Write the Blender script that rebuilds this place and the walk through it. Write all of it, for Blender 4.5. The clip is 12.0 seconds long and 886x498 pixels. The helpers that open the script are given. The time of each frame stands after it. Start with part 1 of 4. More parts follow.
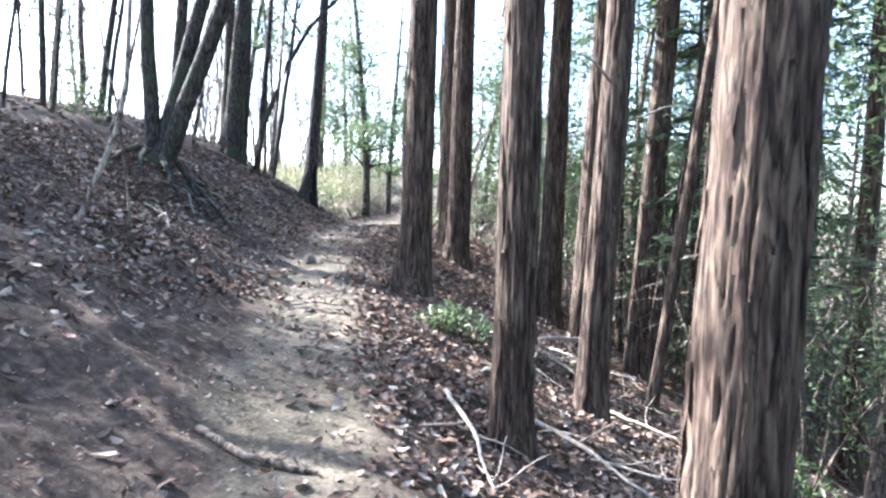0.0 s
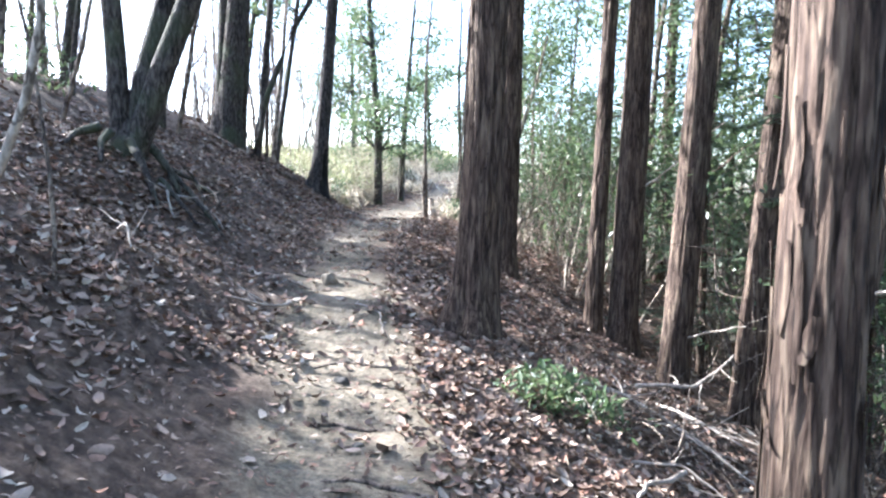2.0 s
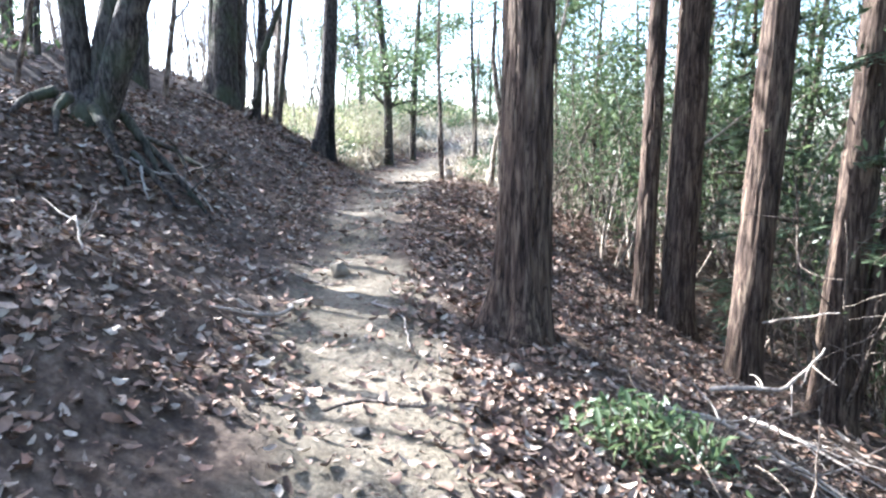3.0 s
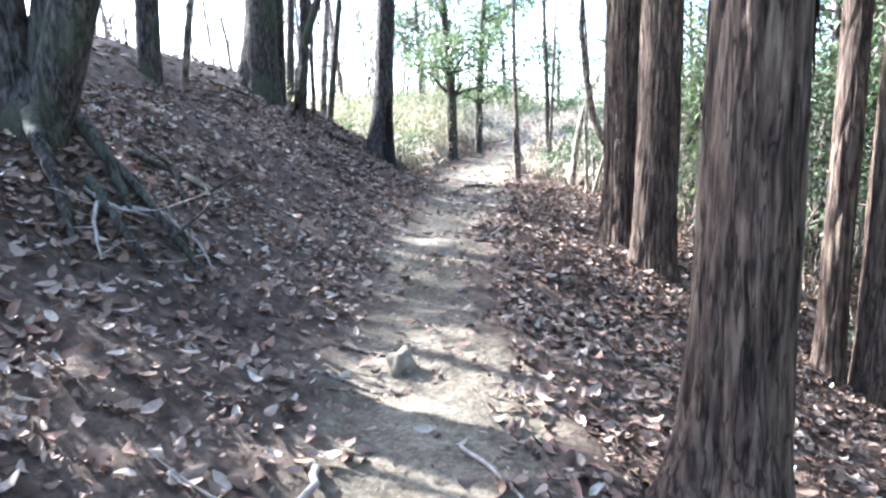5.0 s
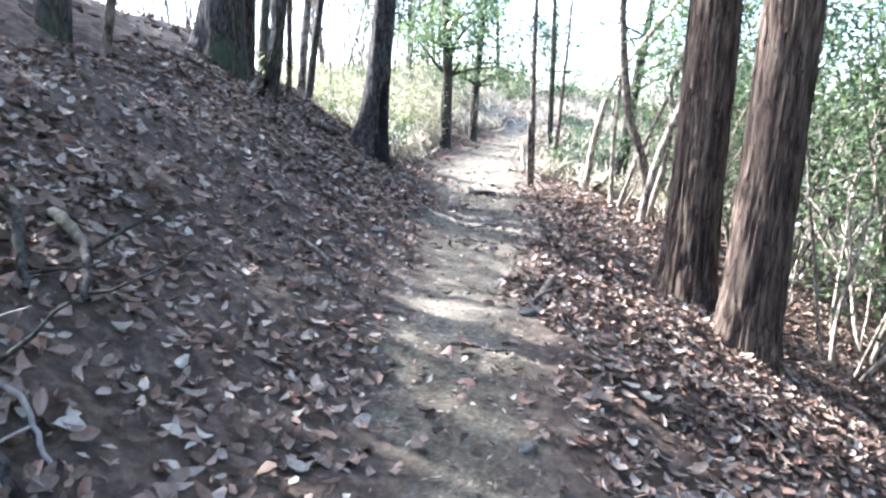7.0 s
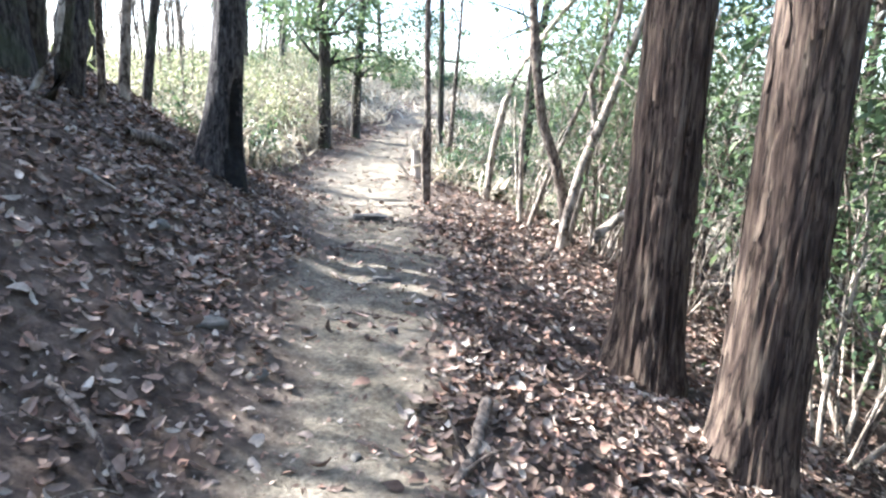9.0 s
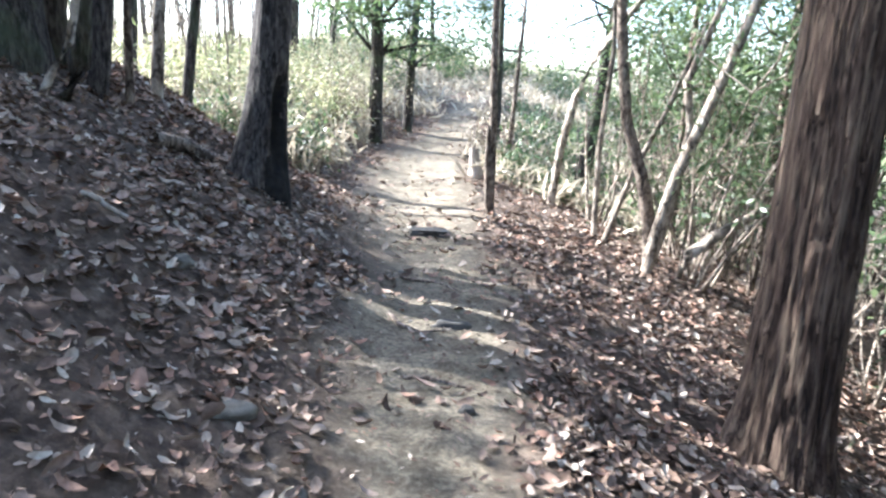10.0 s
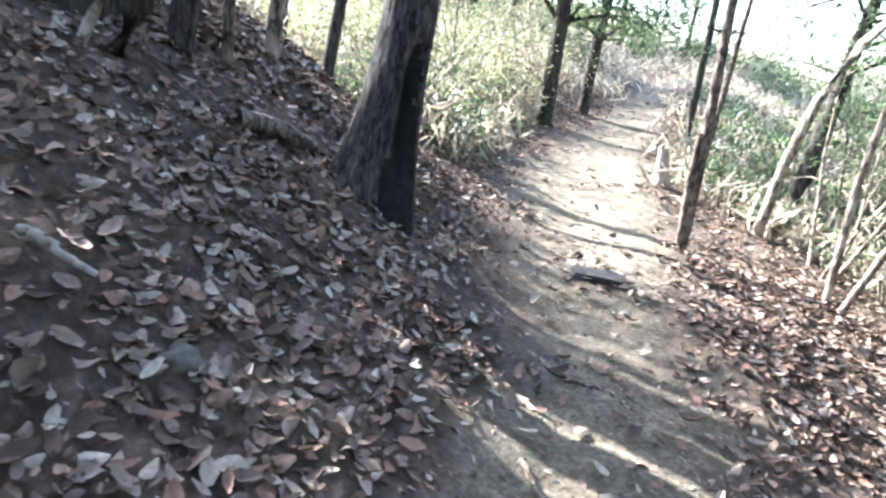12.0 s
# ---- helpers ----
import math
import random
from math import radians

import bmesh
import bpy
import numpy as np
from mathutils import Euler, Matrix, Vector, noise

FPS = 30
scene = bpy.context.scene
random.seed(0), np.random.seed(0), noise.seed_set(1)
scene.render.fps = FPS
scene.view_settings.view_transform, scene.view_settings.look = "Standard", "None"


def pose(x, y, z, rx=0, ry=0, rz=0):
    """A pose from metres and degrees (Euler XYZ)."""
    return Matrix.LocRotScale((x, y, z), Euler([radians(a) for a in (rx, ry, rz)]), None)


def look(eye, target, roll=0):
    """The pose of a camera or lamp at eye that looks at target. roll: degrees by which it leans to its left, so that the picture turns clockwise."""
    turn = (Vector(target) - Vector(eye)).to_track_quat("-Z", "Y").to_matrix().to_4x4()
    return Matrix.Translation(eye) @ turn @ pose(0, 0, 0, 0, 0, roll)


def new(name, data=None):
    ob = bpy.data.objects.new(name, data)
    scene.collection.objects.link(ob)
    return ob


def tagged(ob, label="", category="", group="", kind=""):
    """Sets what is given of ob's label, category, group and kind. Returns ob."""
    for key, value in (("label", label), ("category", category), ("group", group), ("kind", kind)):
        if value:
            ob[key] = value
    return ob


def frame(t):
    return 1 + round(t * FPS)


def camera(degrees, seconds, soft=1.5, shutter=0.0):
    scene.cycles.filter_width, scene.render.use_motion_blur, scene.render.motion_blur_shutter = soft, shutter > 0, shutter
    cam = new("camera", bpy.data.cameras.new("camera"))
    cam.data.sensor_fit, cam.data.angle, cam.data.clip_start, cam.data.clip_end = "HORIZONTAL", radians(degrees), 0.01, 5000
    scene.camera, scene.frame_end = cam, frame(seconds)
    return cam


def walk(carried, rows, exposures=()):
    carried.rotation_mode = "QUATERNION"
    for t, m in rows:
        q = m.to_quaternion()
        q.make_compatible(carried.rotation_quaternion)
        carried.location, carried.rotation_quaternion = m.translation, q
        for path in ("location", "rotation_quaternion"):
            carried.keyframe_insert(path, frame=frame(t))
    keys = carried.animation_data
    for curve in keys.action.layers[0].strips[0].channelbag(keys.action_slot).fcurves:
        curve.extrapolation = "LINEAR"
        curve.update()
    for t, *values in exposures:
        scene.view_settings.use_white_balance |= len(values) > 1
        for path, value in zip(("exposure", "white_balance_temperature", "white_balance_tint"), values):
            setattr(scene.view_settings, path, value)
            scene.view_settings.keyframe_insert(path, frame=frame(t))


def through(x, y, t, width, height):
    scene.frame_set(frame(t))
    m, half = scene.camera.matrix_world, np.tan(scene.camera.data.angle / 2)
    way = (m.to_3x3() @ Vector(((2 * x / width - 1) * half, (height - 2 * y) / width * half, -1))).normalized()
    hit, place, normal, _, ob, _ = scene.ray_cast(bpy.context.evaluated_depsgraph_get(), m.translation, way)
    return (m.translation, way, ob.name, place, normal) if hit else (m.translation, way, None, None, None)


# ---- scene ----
cam = camera(65.9, 12.0, soft=2.35, shutter=0.15)
PATH = [
    (0, (0.121, 0.097, 1.417), (0.101, 2.095, 1.33), 0.7),
    (0.5, (-0.063, 0.687, 1.464), (-0.13, 2.684, 1.401), 0.3),
    (1, (-0.187, 1.197, 1.542), (-0.25, 3.194, 1.452), 1.0),
    (1.5, (-0.288, 1.763, 1.573), (-0.377, 3.76, 1.497), 0.0),
    (2, (-0.485, 2.218, 1.639), (-0.507, 4.212, 1.496), 0.8),
    (2.5, (-0.533, 2.822, 1.639), (-0.534, 4.813, 1.452), 0.2),
    (2.7, (-0.584, 3.019, 1.683), (-0.631, 5.001, 1.422), -0.4),
    (4.3, (-0.983, 4.566, 1.86), (-1.036, 6.543, 1.566), -1.3),
    (4.5, (-1.018, 4.746, 1.876), (-1.159, 6.717, 1.569), -1.7),
    (5, (-1.015, 5.314, 1.925), (-1.242, 7.277, 1.618), -1.9),
    (5.5, (-1.195, 5.787, 1.963), (-1.265, 7.754, 1.606), 0.3),
    (6, (-1.291, 6.247, 2.04), (-1.301, 8.216, 1.692), 1.6),
    (6.5, (-1.424, 6.749, 2.059), (-1.659, 8.709, 1.741), 0.8),
    (6.7, (-1.487, 6.957, 2.103), (-1.694, 8.918, 1.765), 0.9),
    (8.3, (-1.69, 8.363, 2.31), (-1.549, 10.31, 1.873), 5.1),
    (8.5, (-1.639, 8.564, 2.328), (-1.474, 10.52, 1.944), 2.4),
    (9, (-1.637, 8.999, 2.38), (-1.445, 10.948, 1.974), 2.1),
    (9.5, (-1.718, 9.437, 2.453), (-1.442, 11.366, 2.001), 2.4),
    (10, (-1.768, 9.915, 2.487), (-1.706, 11.863, 2.039), 2.6),
    (10.5, (-1.845, 10.32, 2.525), (-1.96, 12.271, 2.1), 3.9),
    (11, (-1.883, 10.791, 2.549), (-2.008, 12.725, 2.057), 4.3),
    (11.5, (-1.932, 11.216, 2.547), (-2.544, 13.052, 2.041), 3.5),
    (12, (-1.921, 11.58, 2.575), (-2.28, 13.461, 1.999), 7.9),
]
walk(cam, [(t, look(eye, target, roll)) for t, eye, target, roll in PATH], [(0.0, 3.15, 5540, 12), (2.5, 3.18, 5560, 12), (5.0, 3.53, 5500, 12), (6.5, 3.53, 5480, 12), (8.5, 3.28, 5600, 11), (10.0, 3.12, 5640, 10), (12.0, 3.35, 5680, 10)])

# ---- light: low winter sun from ahead and left, clear pale sky ----
SUN_AZ, SUN_EL = radians(-66), radians(35)
sun_dir = Vector((math.sin(SUN_AZ) * math.cos(SUN_EL), math.cos(SUN_AZ) * math.cos(SUN_EL), math.sin(SUN_EL)))
world = bpy.data.worlds.new("world")
scene.world = world
world.use_nodes = True
sky = world.node_tree.nodes.new("ShaderNodeTexSky")
sky.sky_type, sky.sun_disc = "NISHITA", False
sky.sun_elevation, sky.sun_rotation = SUN_EL, SUN_AZ
sky.air_density, sky.dust_density, sky.ozone_density = 1.0, 2.5, 1.0
back = world.node_tree.nodes["Background"]
world.node_tree.links.new(sky.outputs[0], back.inputs[0])
back.inputs[1].default_value = 0.128
sun_data = bpy.data.lights.new("sun", "SUN")
sun_data.energy, sun_data.angle, sun_data.color = 5.0, radians(0.53), (1.0, 0.95, 0.88)
sun = new("sun", sun_data)
sun.matrix_world = look(sun_dir * 60, (0, 0, 0))


# ---- materials ----
def material(name, rough=0.85, gloss=0.3):
    m = bpy.data.materials.new(name)
    m.use_nodes = True
    bsdf = m.node_tree.nodes["Principled BSDF"]
    bsdf.inputs["Roughness"].default_value = rough
    bsdf.inputs["Specular IOR Level"].default_value = gloss
    return m, m.node_tree.nodes, m.node_tree.links, bsdf


def ramp(nodes, stops):
    r = nodes.new("ShaderNodeValToRGB")
    while len(r.color_ramp.elements) < len(stops):
        r.color_ramp.elements.new(0.5)
    for e, (p, c) in zip(r.color_ramp.elements, stops):
        e.position, e.color = p, (*c, 1)
    return r


def noise_node(nodes, links, scale, detail=4.0, rough=0.55, stretch=(1, 1, 1)):
    tc, mp = nodes.new("ShaderNodeTexCoord"), nodes.new("ShaderNodeMapping")
    n = nodes.new("ShaderNodeTexNoise")
    links.new(tc.outputs["Object"], mp.inputs[0])
    mp.inputs["Scale"].default_value = stretch
    links.new(mp.outputs[0], n.inputs["Vector"])
    n.inputs["Scale"].default_value, n.inputs["Detail"].default_value, n.inputs["Roughness"].default_value = scale, detail, rough
    return n


def mix(nodes, links, fac, a, b, how="MIX"):
    m = nodes.new("ShaderNodeMix")
    m.data_type, m.blend_type = "RGBA", how
    if isinstance(fac, float):
        m.inputs[0].default_value = fac
    else:
        links.new(fac, m.inputs[0])
    links.new(a, m.inputs[6])
    links.new(b, m.inputs[7])
    return m.outputs[2]


def bump(nodes, links, bsdf, height, strength, distance):
    b = nodes.new("ShaderNodeBump")
    b.inputs["Strength"].default_value, b.inputs["Distance"].default_value = strength, distance
    links.new(height, b.inputs["Height"])
    links.new(b.outputs[0], bsdf.inputs["Normal"])


def ground_material():
    m, n, l, b = material("forest_soil_and_trail", 0.95, 0.15)
    litter = noise_node(n, l, 14, 5, 0.65)
    patch = noise_node(n, l, 1.3, 4)
    soil = ramp(n, [(0.3, (0.042, 0.030, 0.023)), (0.5, (0.088, 0.064, 0.048)), (0.72, (0.185, 0.138, 0.102))])
    l.new(litter.outputs[0], soil.inputs[0])
    grit = noise_node(n, l, 40, 6, 0.7)
    sand = ramp(n, [(0.3, (0.095, 0.080, 0.060)), (0.52, (0.205, 0.176, 0.130)), (0.75, (0.36, 0.312, 0.232))])
    l.new(grit.outputs[0], sand.inputs[0])
    damp = ramp(n, [(0.35, (0.55, 0.55, 0.52)), (0.62, (1, 1, 1))])
    l.new(patch.outputs[0], damp.inputs[0])
    clods = noise_node(n, l, 7.5, 5, 0.7)
    clod_tone = ramp(n, [(0.34, (0.5, 0.47, 0.44)), (0.6, (1.08, 1.06, 1.04))])
    l.new(clods.outputs[0], clod_tone.inputs[0])
    sandy = mix(n, l, 0.8, sand.outputs[0], damp.outputs[0], "MULTIPLY")
    sandy = mix(n, l, 0.75, sandy, clod_tone.outputs[0], "MULTIPLY")
    worn = n.new("ShaderNodeAttribute")
    worn.attribute_name = "worn"
    edge = n.new("ShaderNodeMath")
    edge.operation = "MULTIPLY_ADD"
    l.new(litter.outputs[0], edge.inputs[0])
    edge.inputs[1].default_value, edge.inputs[2].default_value = 0.9, -0.45
    add = n.new("ShaderNodeMath")
    add.use_clamp = True
    l.new(worn.outputs["Fac"], add.inputs[0])
    l.new(edge.outputs[0], add.inputs[1])
    l.new(mix(n, l, add.outputs[0], soil.outputs[0], sandy), b.inputs["Base Color"])
    bump(n, l, b, grit.outputs[0], 0.8, 0.03)
    return m


def bark_material(name, dark, mid, pale, moss=None, freq=26.0, stretch=0.09, crack=0.45):
    m, n, l, b = material(name, 0.9, 0.2)
    strips = noise_node(n, l, freq, 5, 0.62, (1, 1, stretch))
    cloud = noise_node(n, l, 2.2, 3)
    col = ramp(n, [(0.38, dark), (0.5, mid), (0.66, pale)])
    l.new(strips.outputs[0], col.inputs[0])
    cracks = noise_node(n, l, freq * crack, 3, 0.5, (1, 1, stretch * 0.75))
    crack_tone = ramp(n, [(0.46, (1, 1, 1)), (0.488, (0.14, 0.125, 0.12)), (0.502, (0.14, 0.125, 0.12)), (0.53, (1, 1, 1))])
    l.new(cracks.outputs[0], crack_tone.inputs[0])
    tone = ramp(n, [(0.3, (0.62, 0.6, 0.6)), (0.7, (1.15, 1.1, 1.05))])
    l.new(cloud.outputs[0], tone.inputs[0])
    out = mix(n, l, 0.7, col.outputs[0], tone.outputs[0], "MULTIPLY")
    out = mix(n, l, 0.85, out, crack_tone.outputs[0], "MULTIPLY")
    if moss:
        green = n.new("ShaderNodeRGB")
        green.outputs[0].default_value = (*moss, 1)
        where = ramp(n, [(0.48, (0, 0, 0)), (0.64, (0.75, 0.75, 0.75))])
        l.new(cloud.outputs[0], where.inputs[0])
        out = mix(n, l, where.outputs[0], out, green.outputs[0])
    l.new(out, b.inputs["Base Color"])
    bump(n, l, b, strips.outputs[0], 0.8, 0.018)
    return m


def leaf_material(name, stops, rough=0.5, gloss=0.4, through=0.0):
    m, n, l, b = material(name, rough, gloss)
    geo = n.new("ShaderNodeNewGeometry")
    col = ramp(n, stops)
    l.new(geo.outputs["Random Per Island"], col.inputs[0])
    spots = noise_node(n, l, 60, 3)
    tone = ramp(n, [(0.3, (0.7, 0.68, 0.66)), (0.65, (1.1, 1.1, 1.1))])
    l.new(spots.outputs[0], tone.inputs[0])
    out = mix(n, l, 0.8, col.outputs[0], tone.outputs[0], "MULTIPLY")
    l.new(out, b.inputs["Base Color"])
    if through:
        lit = n.new("ShaderNodeBsdfTranslucent")
        l.new(out, lit.inputs[0])
        ms = n.new("ShaderNodeMixShader")
        ms.inputs[0].default_value = through
        l.new(b.outputs[0], ms.inputs[1])
        l.new(lit.outputs[0], ms.inputs[2])
        l.new(ms.outputs[0], n["Material Output"].inputs[0])
    return m


def piece_leaf_material():
    m, n, l, b = material("fallen_leaf", 0.75, 0.12)
    info = n.new("ShaderNodeObjectInfo")
    col = ramp(n, LITTER_STOPS)
    l.new(info.outputs["Random"], col.inputs[0])
    spots = noise_node(n, l, 45, 3)
    tone = ramp(n, [(0.3, (0.65, 0.62, 0.6)), (0.65, (1.1, 1.1, 1.1))])
    l.new(spots.outputs[0], tone.inputs[0])
    l.new(mix(n, l, 0.8, col.outputs[0], tone.outputs[0], "MULTIPLY"), b.inputs["Base Color"])
    return m


def plain_material(name, a, c, scale=12, rough=0.85, depth=0.01, stretch=(1, 1, 1)):
    m, n, l, b = material(name, rough, 0.25)
    k = noise_node(n, l, scale, 5, 0.6, stretch)
    col = ramp(n, [(0.32, a), (0.68, c)])
    l.new(k.outputs[0], col.inputs[0])
    l.new(col.outputs[0], b.inputs["Base Color"])
    bump(n, l, b, k.outputs[0], 0.7, depth)
    return m


LITTER_STOPS = [(0.0, (0.062, 0.042, 0.031)), (0.25, (0.13, 0.088, 0.064)), (0.48, (0.20, 0.15, 0.116)), (0.62, (0.24, 0.138, 0.096)), (0.8, (0.29, 0.222, 0.172)), (0.94, (0.37, 0.305, 0.24)), (1.0, (0.46, 0.40, 0.325))]
GROUND = ground_material()
CEDAR = bark_material("cedar_bark", (0.030, 0.020, 0.015), (0.080, 0.056, 0.041), (0.160, 0.124, 0.089), freq=30.0, stretch=0.12, crack=0.75)
OAK = bark_material("grey_brown_bark", (0.022, 0.018, 0.016), (0.058, 0.050, 0.043), (0.115, 0.102, 0.086), moss=(0.05, 0.06, 0.032), freq=34, stretch=0.3)
CHARRED = bark_material("sooty_dark_bark", (0.022, 0.019, 0.018), (0.058, 0.051, 0.046), (0.12, 0.108, 0.095), freq=38, stretch=0.3)
PALE = bark_material("pale_smooth_bark", (0.14, 0.115, 0.09), (0.28, 0.24, 0.19), (0.45, 0.40, 0.33), freq=18, stretch=0.5)
TWIG = bark_material("thin_stem_bark", (0.06, 0.047, 0.038), (0.15, 0.12, 0.095), (0.28, 0.24, 0.19), freq=24, stretch=0.5)
DEADWOOD = plain_material("weathered_dead_wood", (0.17, 0.14, 0.115), (0.38, 0.335, 0.28), 30, 0.8, 0.006, (1, 1, 0.2))
STONE = plain_material("grey_stone", (0.065, 0.058, 0.048), (0.155, 0.14, 0.115), 16, 0.85, 0.015)
PALESTONE = plain_material("pale_stone", (0.11, 0.092, 0.066), (0.235, 0.198, 0.145), 14, 0.85, 0.015)
DARKSTONE = plain_material("dark_mossy_stone", (0.03, 0.028, 0.025), (0.075, 0.069, 0.06), 14, 0.9, 0.015)
LITTER = leaf_material("leaf_litter", LITTER_STOPS, 0.75, 0.12)
PIECE_LEAF = piece_leaf_material()
CONIFER = leaf_material("conifer_needles", [(0, (0.045, 0.075, 0.042)), (0.6, (0.085, 0.12, 0.068)), (1, (0.14, 0.185, 0.105))], 0.45, 0.5, 0.45)
BROADLEAF = leaf_material("evergreen_leaves", [(0, (0.05, 0.082, 0.038)), (0.6, (0.085, 0.125, 0.055)), (1, (0.14, 0.178, 0.08))], 0.4, 0.45, 0.46)
BAMBOO = leaf_material("dwarf_bamboo_leaves", [(0, (0.15, 0.18, 0.08)), (0.5, (0.28, 0.28, 0.15)), (1, (0.48, 0.44, 0.29))], 0.55, 0.3, 0.4)
DRYGRASS = leaf_material("dry_grass", [(0, (0.25, 0.21, 0.15)), (0.6, (0.40, 0.35, 0.26)), (1, (0.54, 0.49, 0.38))], 0.7, 0.2, 0.3)


# ---- shape helpers ----
RNG = np.random.default_rng(7)


def value_noise(x, y, seed=0, wrap=0):
    xi, yi = np.floor(x).astype(np.int64), np.floor(y).astype(np.int64)
    u, v = x - xi, y - yi
    u, v = u * u * (3 - 2 * u), v * v * (3 - 2 * v)

    def hashed(a, c):
        a = a % wrap if wrap else a
        h = (a * 374761393 + c * 668265263 + seed * 1442695041) & 0x7FFFFFFF
        h = ((h ^ (h >> 13)) * 1274126177) & 0x7FFFFFFF
        return ((h ^ (h >> 16)) & 0xFFFF) / 65535.0

    top = hashed(xi, yi) * (1 - u) + hashed(xi + 1, yi) * u
    low = hashed(xi, yi + 1) * (1 - u) + hashed(xi + 1, yi + 1) * u
    return top * (1 - v) + low * v - 0.5


def mesh_arrays(name, verts, quads, smooth=False):
    me = bpy.data.meshes.new(name)
    verts, quads = np.asarray(verts, np.float32), np.asarray(quads, np.int32)
    me.vertices.add(len(verts))
    me.vertices.foreach_set("co", verts.ravel())
    me.loops.add(quads.size)
    me.loops.foreach_set("vertex_index", quads.ravel())
    me.polygons.add(len(quads))
    me.polygons.foreach_set("loop_start", np.arange(0, quads.size, quads.shape[1], dtype=np.int32))
    if smooth:
        me.polygons.foreach_set("use_smooth", np.ones(len(quads), bool))
    me.update(calc_edges=True)
    return me


def thing(name, x, y, z, label, category, group="", kind="", turn=0.0):
    ob = new(name)
    ob.empty_display_size = 0.2
    ob.matrix_basis = pose(x, y, z, 0, 0, turn)
    return tagged(ob, label, category, group, kind)


def part(name, me, mat, parent=None, label="", kind=""):
    if mat and not me.materials:
        me.materials.append(mat)
    ob = new(name, me)
    ob.parent = parent
    return tagged(ob, label, kind=kind)


def tubes(name, limbs, sides=8, smooth=True):
    """One mesh of round limbs; each limb is a list of (x, y, z, radius)."""
    vs, qs, base = [], [], 0
    for limb in limbs:
        p = np.array([q[:3] for q in limb], float)
        r = np.array([q[3] for q in limb], float)
        d = np.gradient(p, axis=0)
        d /= np.linalg.norm(d, axis=1)[:, None] + 1e-9
        a = np.cross(d, np.where(np.abs(d[:, 2:3]) > 0.9, [[1.0, 0, 0]], [[0, 0, 1.0]]))
        a /= np.linalg.norm(a, axis=1)[:, None] + 1e-9
        c = np.cross(d, a)
        t = np.linspace(0, 2 * np.pi, sides, endpoint=False)
        ring = p[:, None] + r[:, None, None] * (np.cos(t)[None, :, None] * a[:, None] + np.sin(t)[None, :, None] * c[:, None])
        vs.append(ring.reshape(-1, 3))
        k, j = np.meshgrid(np.arange(len(p) - 1), np.arange(sides), indexing="ij")
        n = (j + 1) % sides
        qs.append(np.stack([base + k * sides + j, base + k * sides + n, base + (k + 1) * sides + n, base + (k + 1) * sides + j], -1).reshape(-1, 4))
        base += len(p) * sides
    return mesh_arrays(name, np.concatenate(vs), np.concatenate(qs), smooth)


def wander(start, heading, length, r0, r1, steps=8, wobble=0.15, rise=0.0, rng=RNG):
    """A limb that grows from start along heading, bending a little."""
    p, d = np.array(start, float), np.array(heading, float)
    d /= np.linalg.norm(d)
    out = []
    for i in range(steps + 1):
        u = i / steps
        out.append((*p, r0 + (r1 - r0) * u))
        d = d + rng.normal(0, wobble, 3) + (0, 0, rise)
        d /= np.linalg.norm(d)
        p = p + d * length / steps
    return out


def leaf_shape(rows=5, width=0.48, curl=0.5, bend=0.3, twist=0.2):
    """A unit leaf along x with a folded midrib, as rows of three points."""
    v = np.linspace(0, 1, rows)
    w = width * np.sin(np.pi * np.clip(v, 0.04, 0.95)) ** 0.6 * (0.8 + 0.4 * v + 0.12 * np.sin(v * 11 + 9 * width)) / 2
    pts = []
    for k, s in enumerate(v):
        for side in (-1, 0, 1):
            y = side * w[k]
            pts.append((s - 0.5, y, curl * abs(side) * w[k] + bend * (s - 0.5) ** 2 + twist * (s - 0.5) * y * 2))
    q = [(3 * k + c, 3 * k + c + 3, 3 * k + c + 4, 3 * k + c + 1) for k in range(rows - 1) for c in (0, 1)]
    return np.array(pts), np.array(q)


LEAVES = [leaf_shape(4, 0.50, 0.45, 0.5, 0.3), leaf_shape(4, 0.42, 0.9, 0.9, -0.5), leaf_shape(4, 0.56, 0.2, -0.35, 0.6), leaf_shape(4, 0.36, 0.6, 1.2, 0.8), leaf_shape(4, 0.6, -0.5, 0.6, -0.3)]
FAR_LEAVES = [leaf_shape(3, 0.46, 0.5, 0.6, 0.3), leaf_shape(3, 0.4, 0.8, 0.8, -0.4), leaf_shape(3, 0.52, 0.2, -0.3, 0.5)]
BLADE = leaf_shape(3, 0.30, 0.4, -0.25, 0.0)
FOLDED = (np.array([(-0.5, 0, 0), (0.02, -0.17, 0.07), (0.5, 0, -0.05), (0.02, 0.17, 0.07)]), np.array([(0, 1, 2, 3)]))
NEEDLE = (np.array([(-0.5, -0.05, 0), (-0.5, 0.05, 0), (0.5, 0.03, 0), (0.5, -0.03, 0)]) * (1, 1.6, 1), np.array([(0, 3, 2, 1)]))
GRASSY = leaf_shape(3, 0.13, 0.3, -0.5, 0.0)


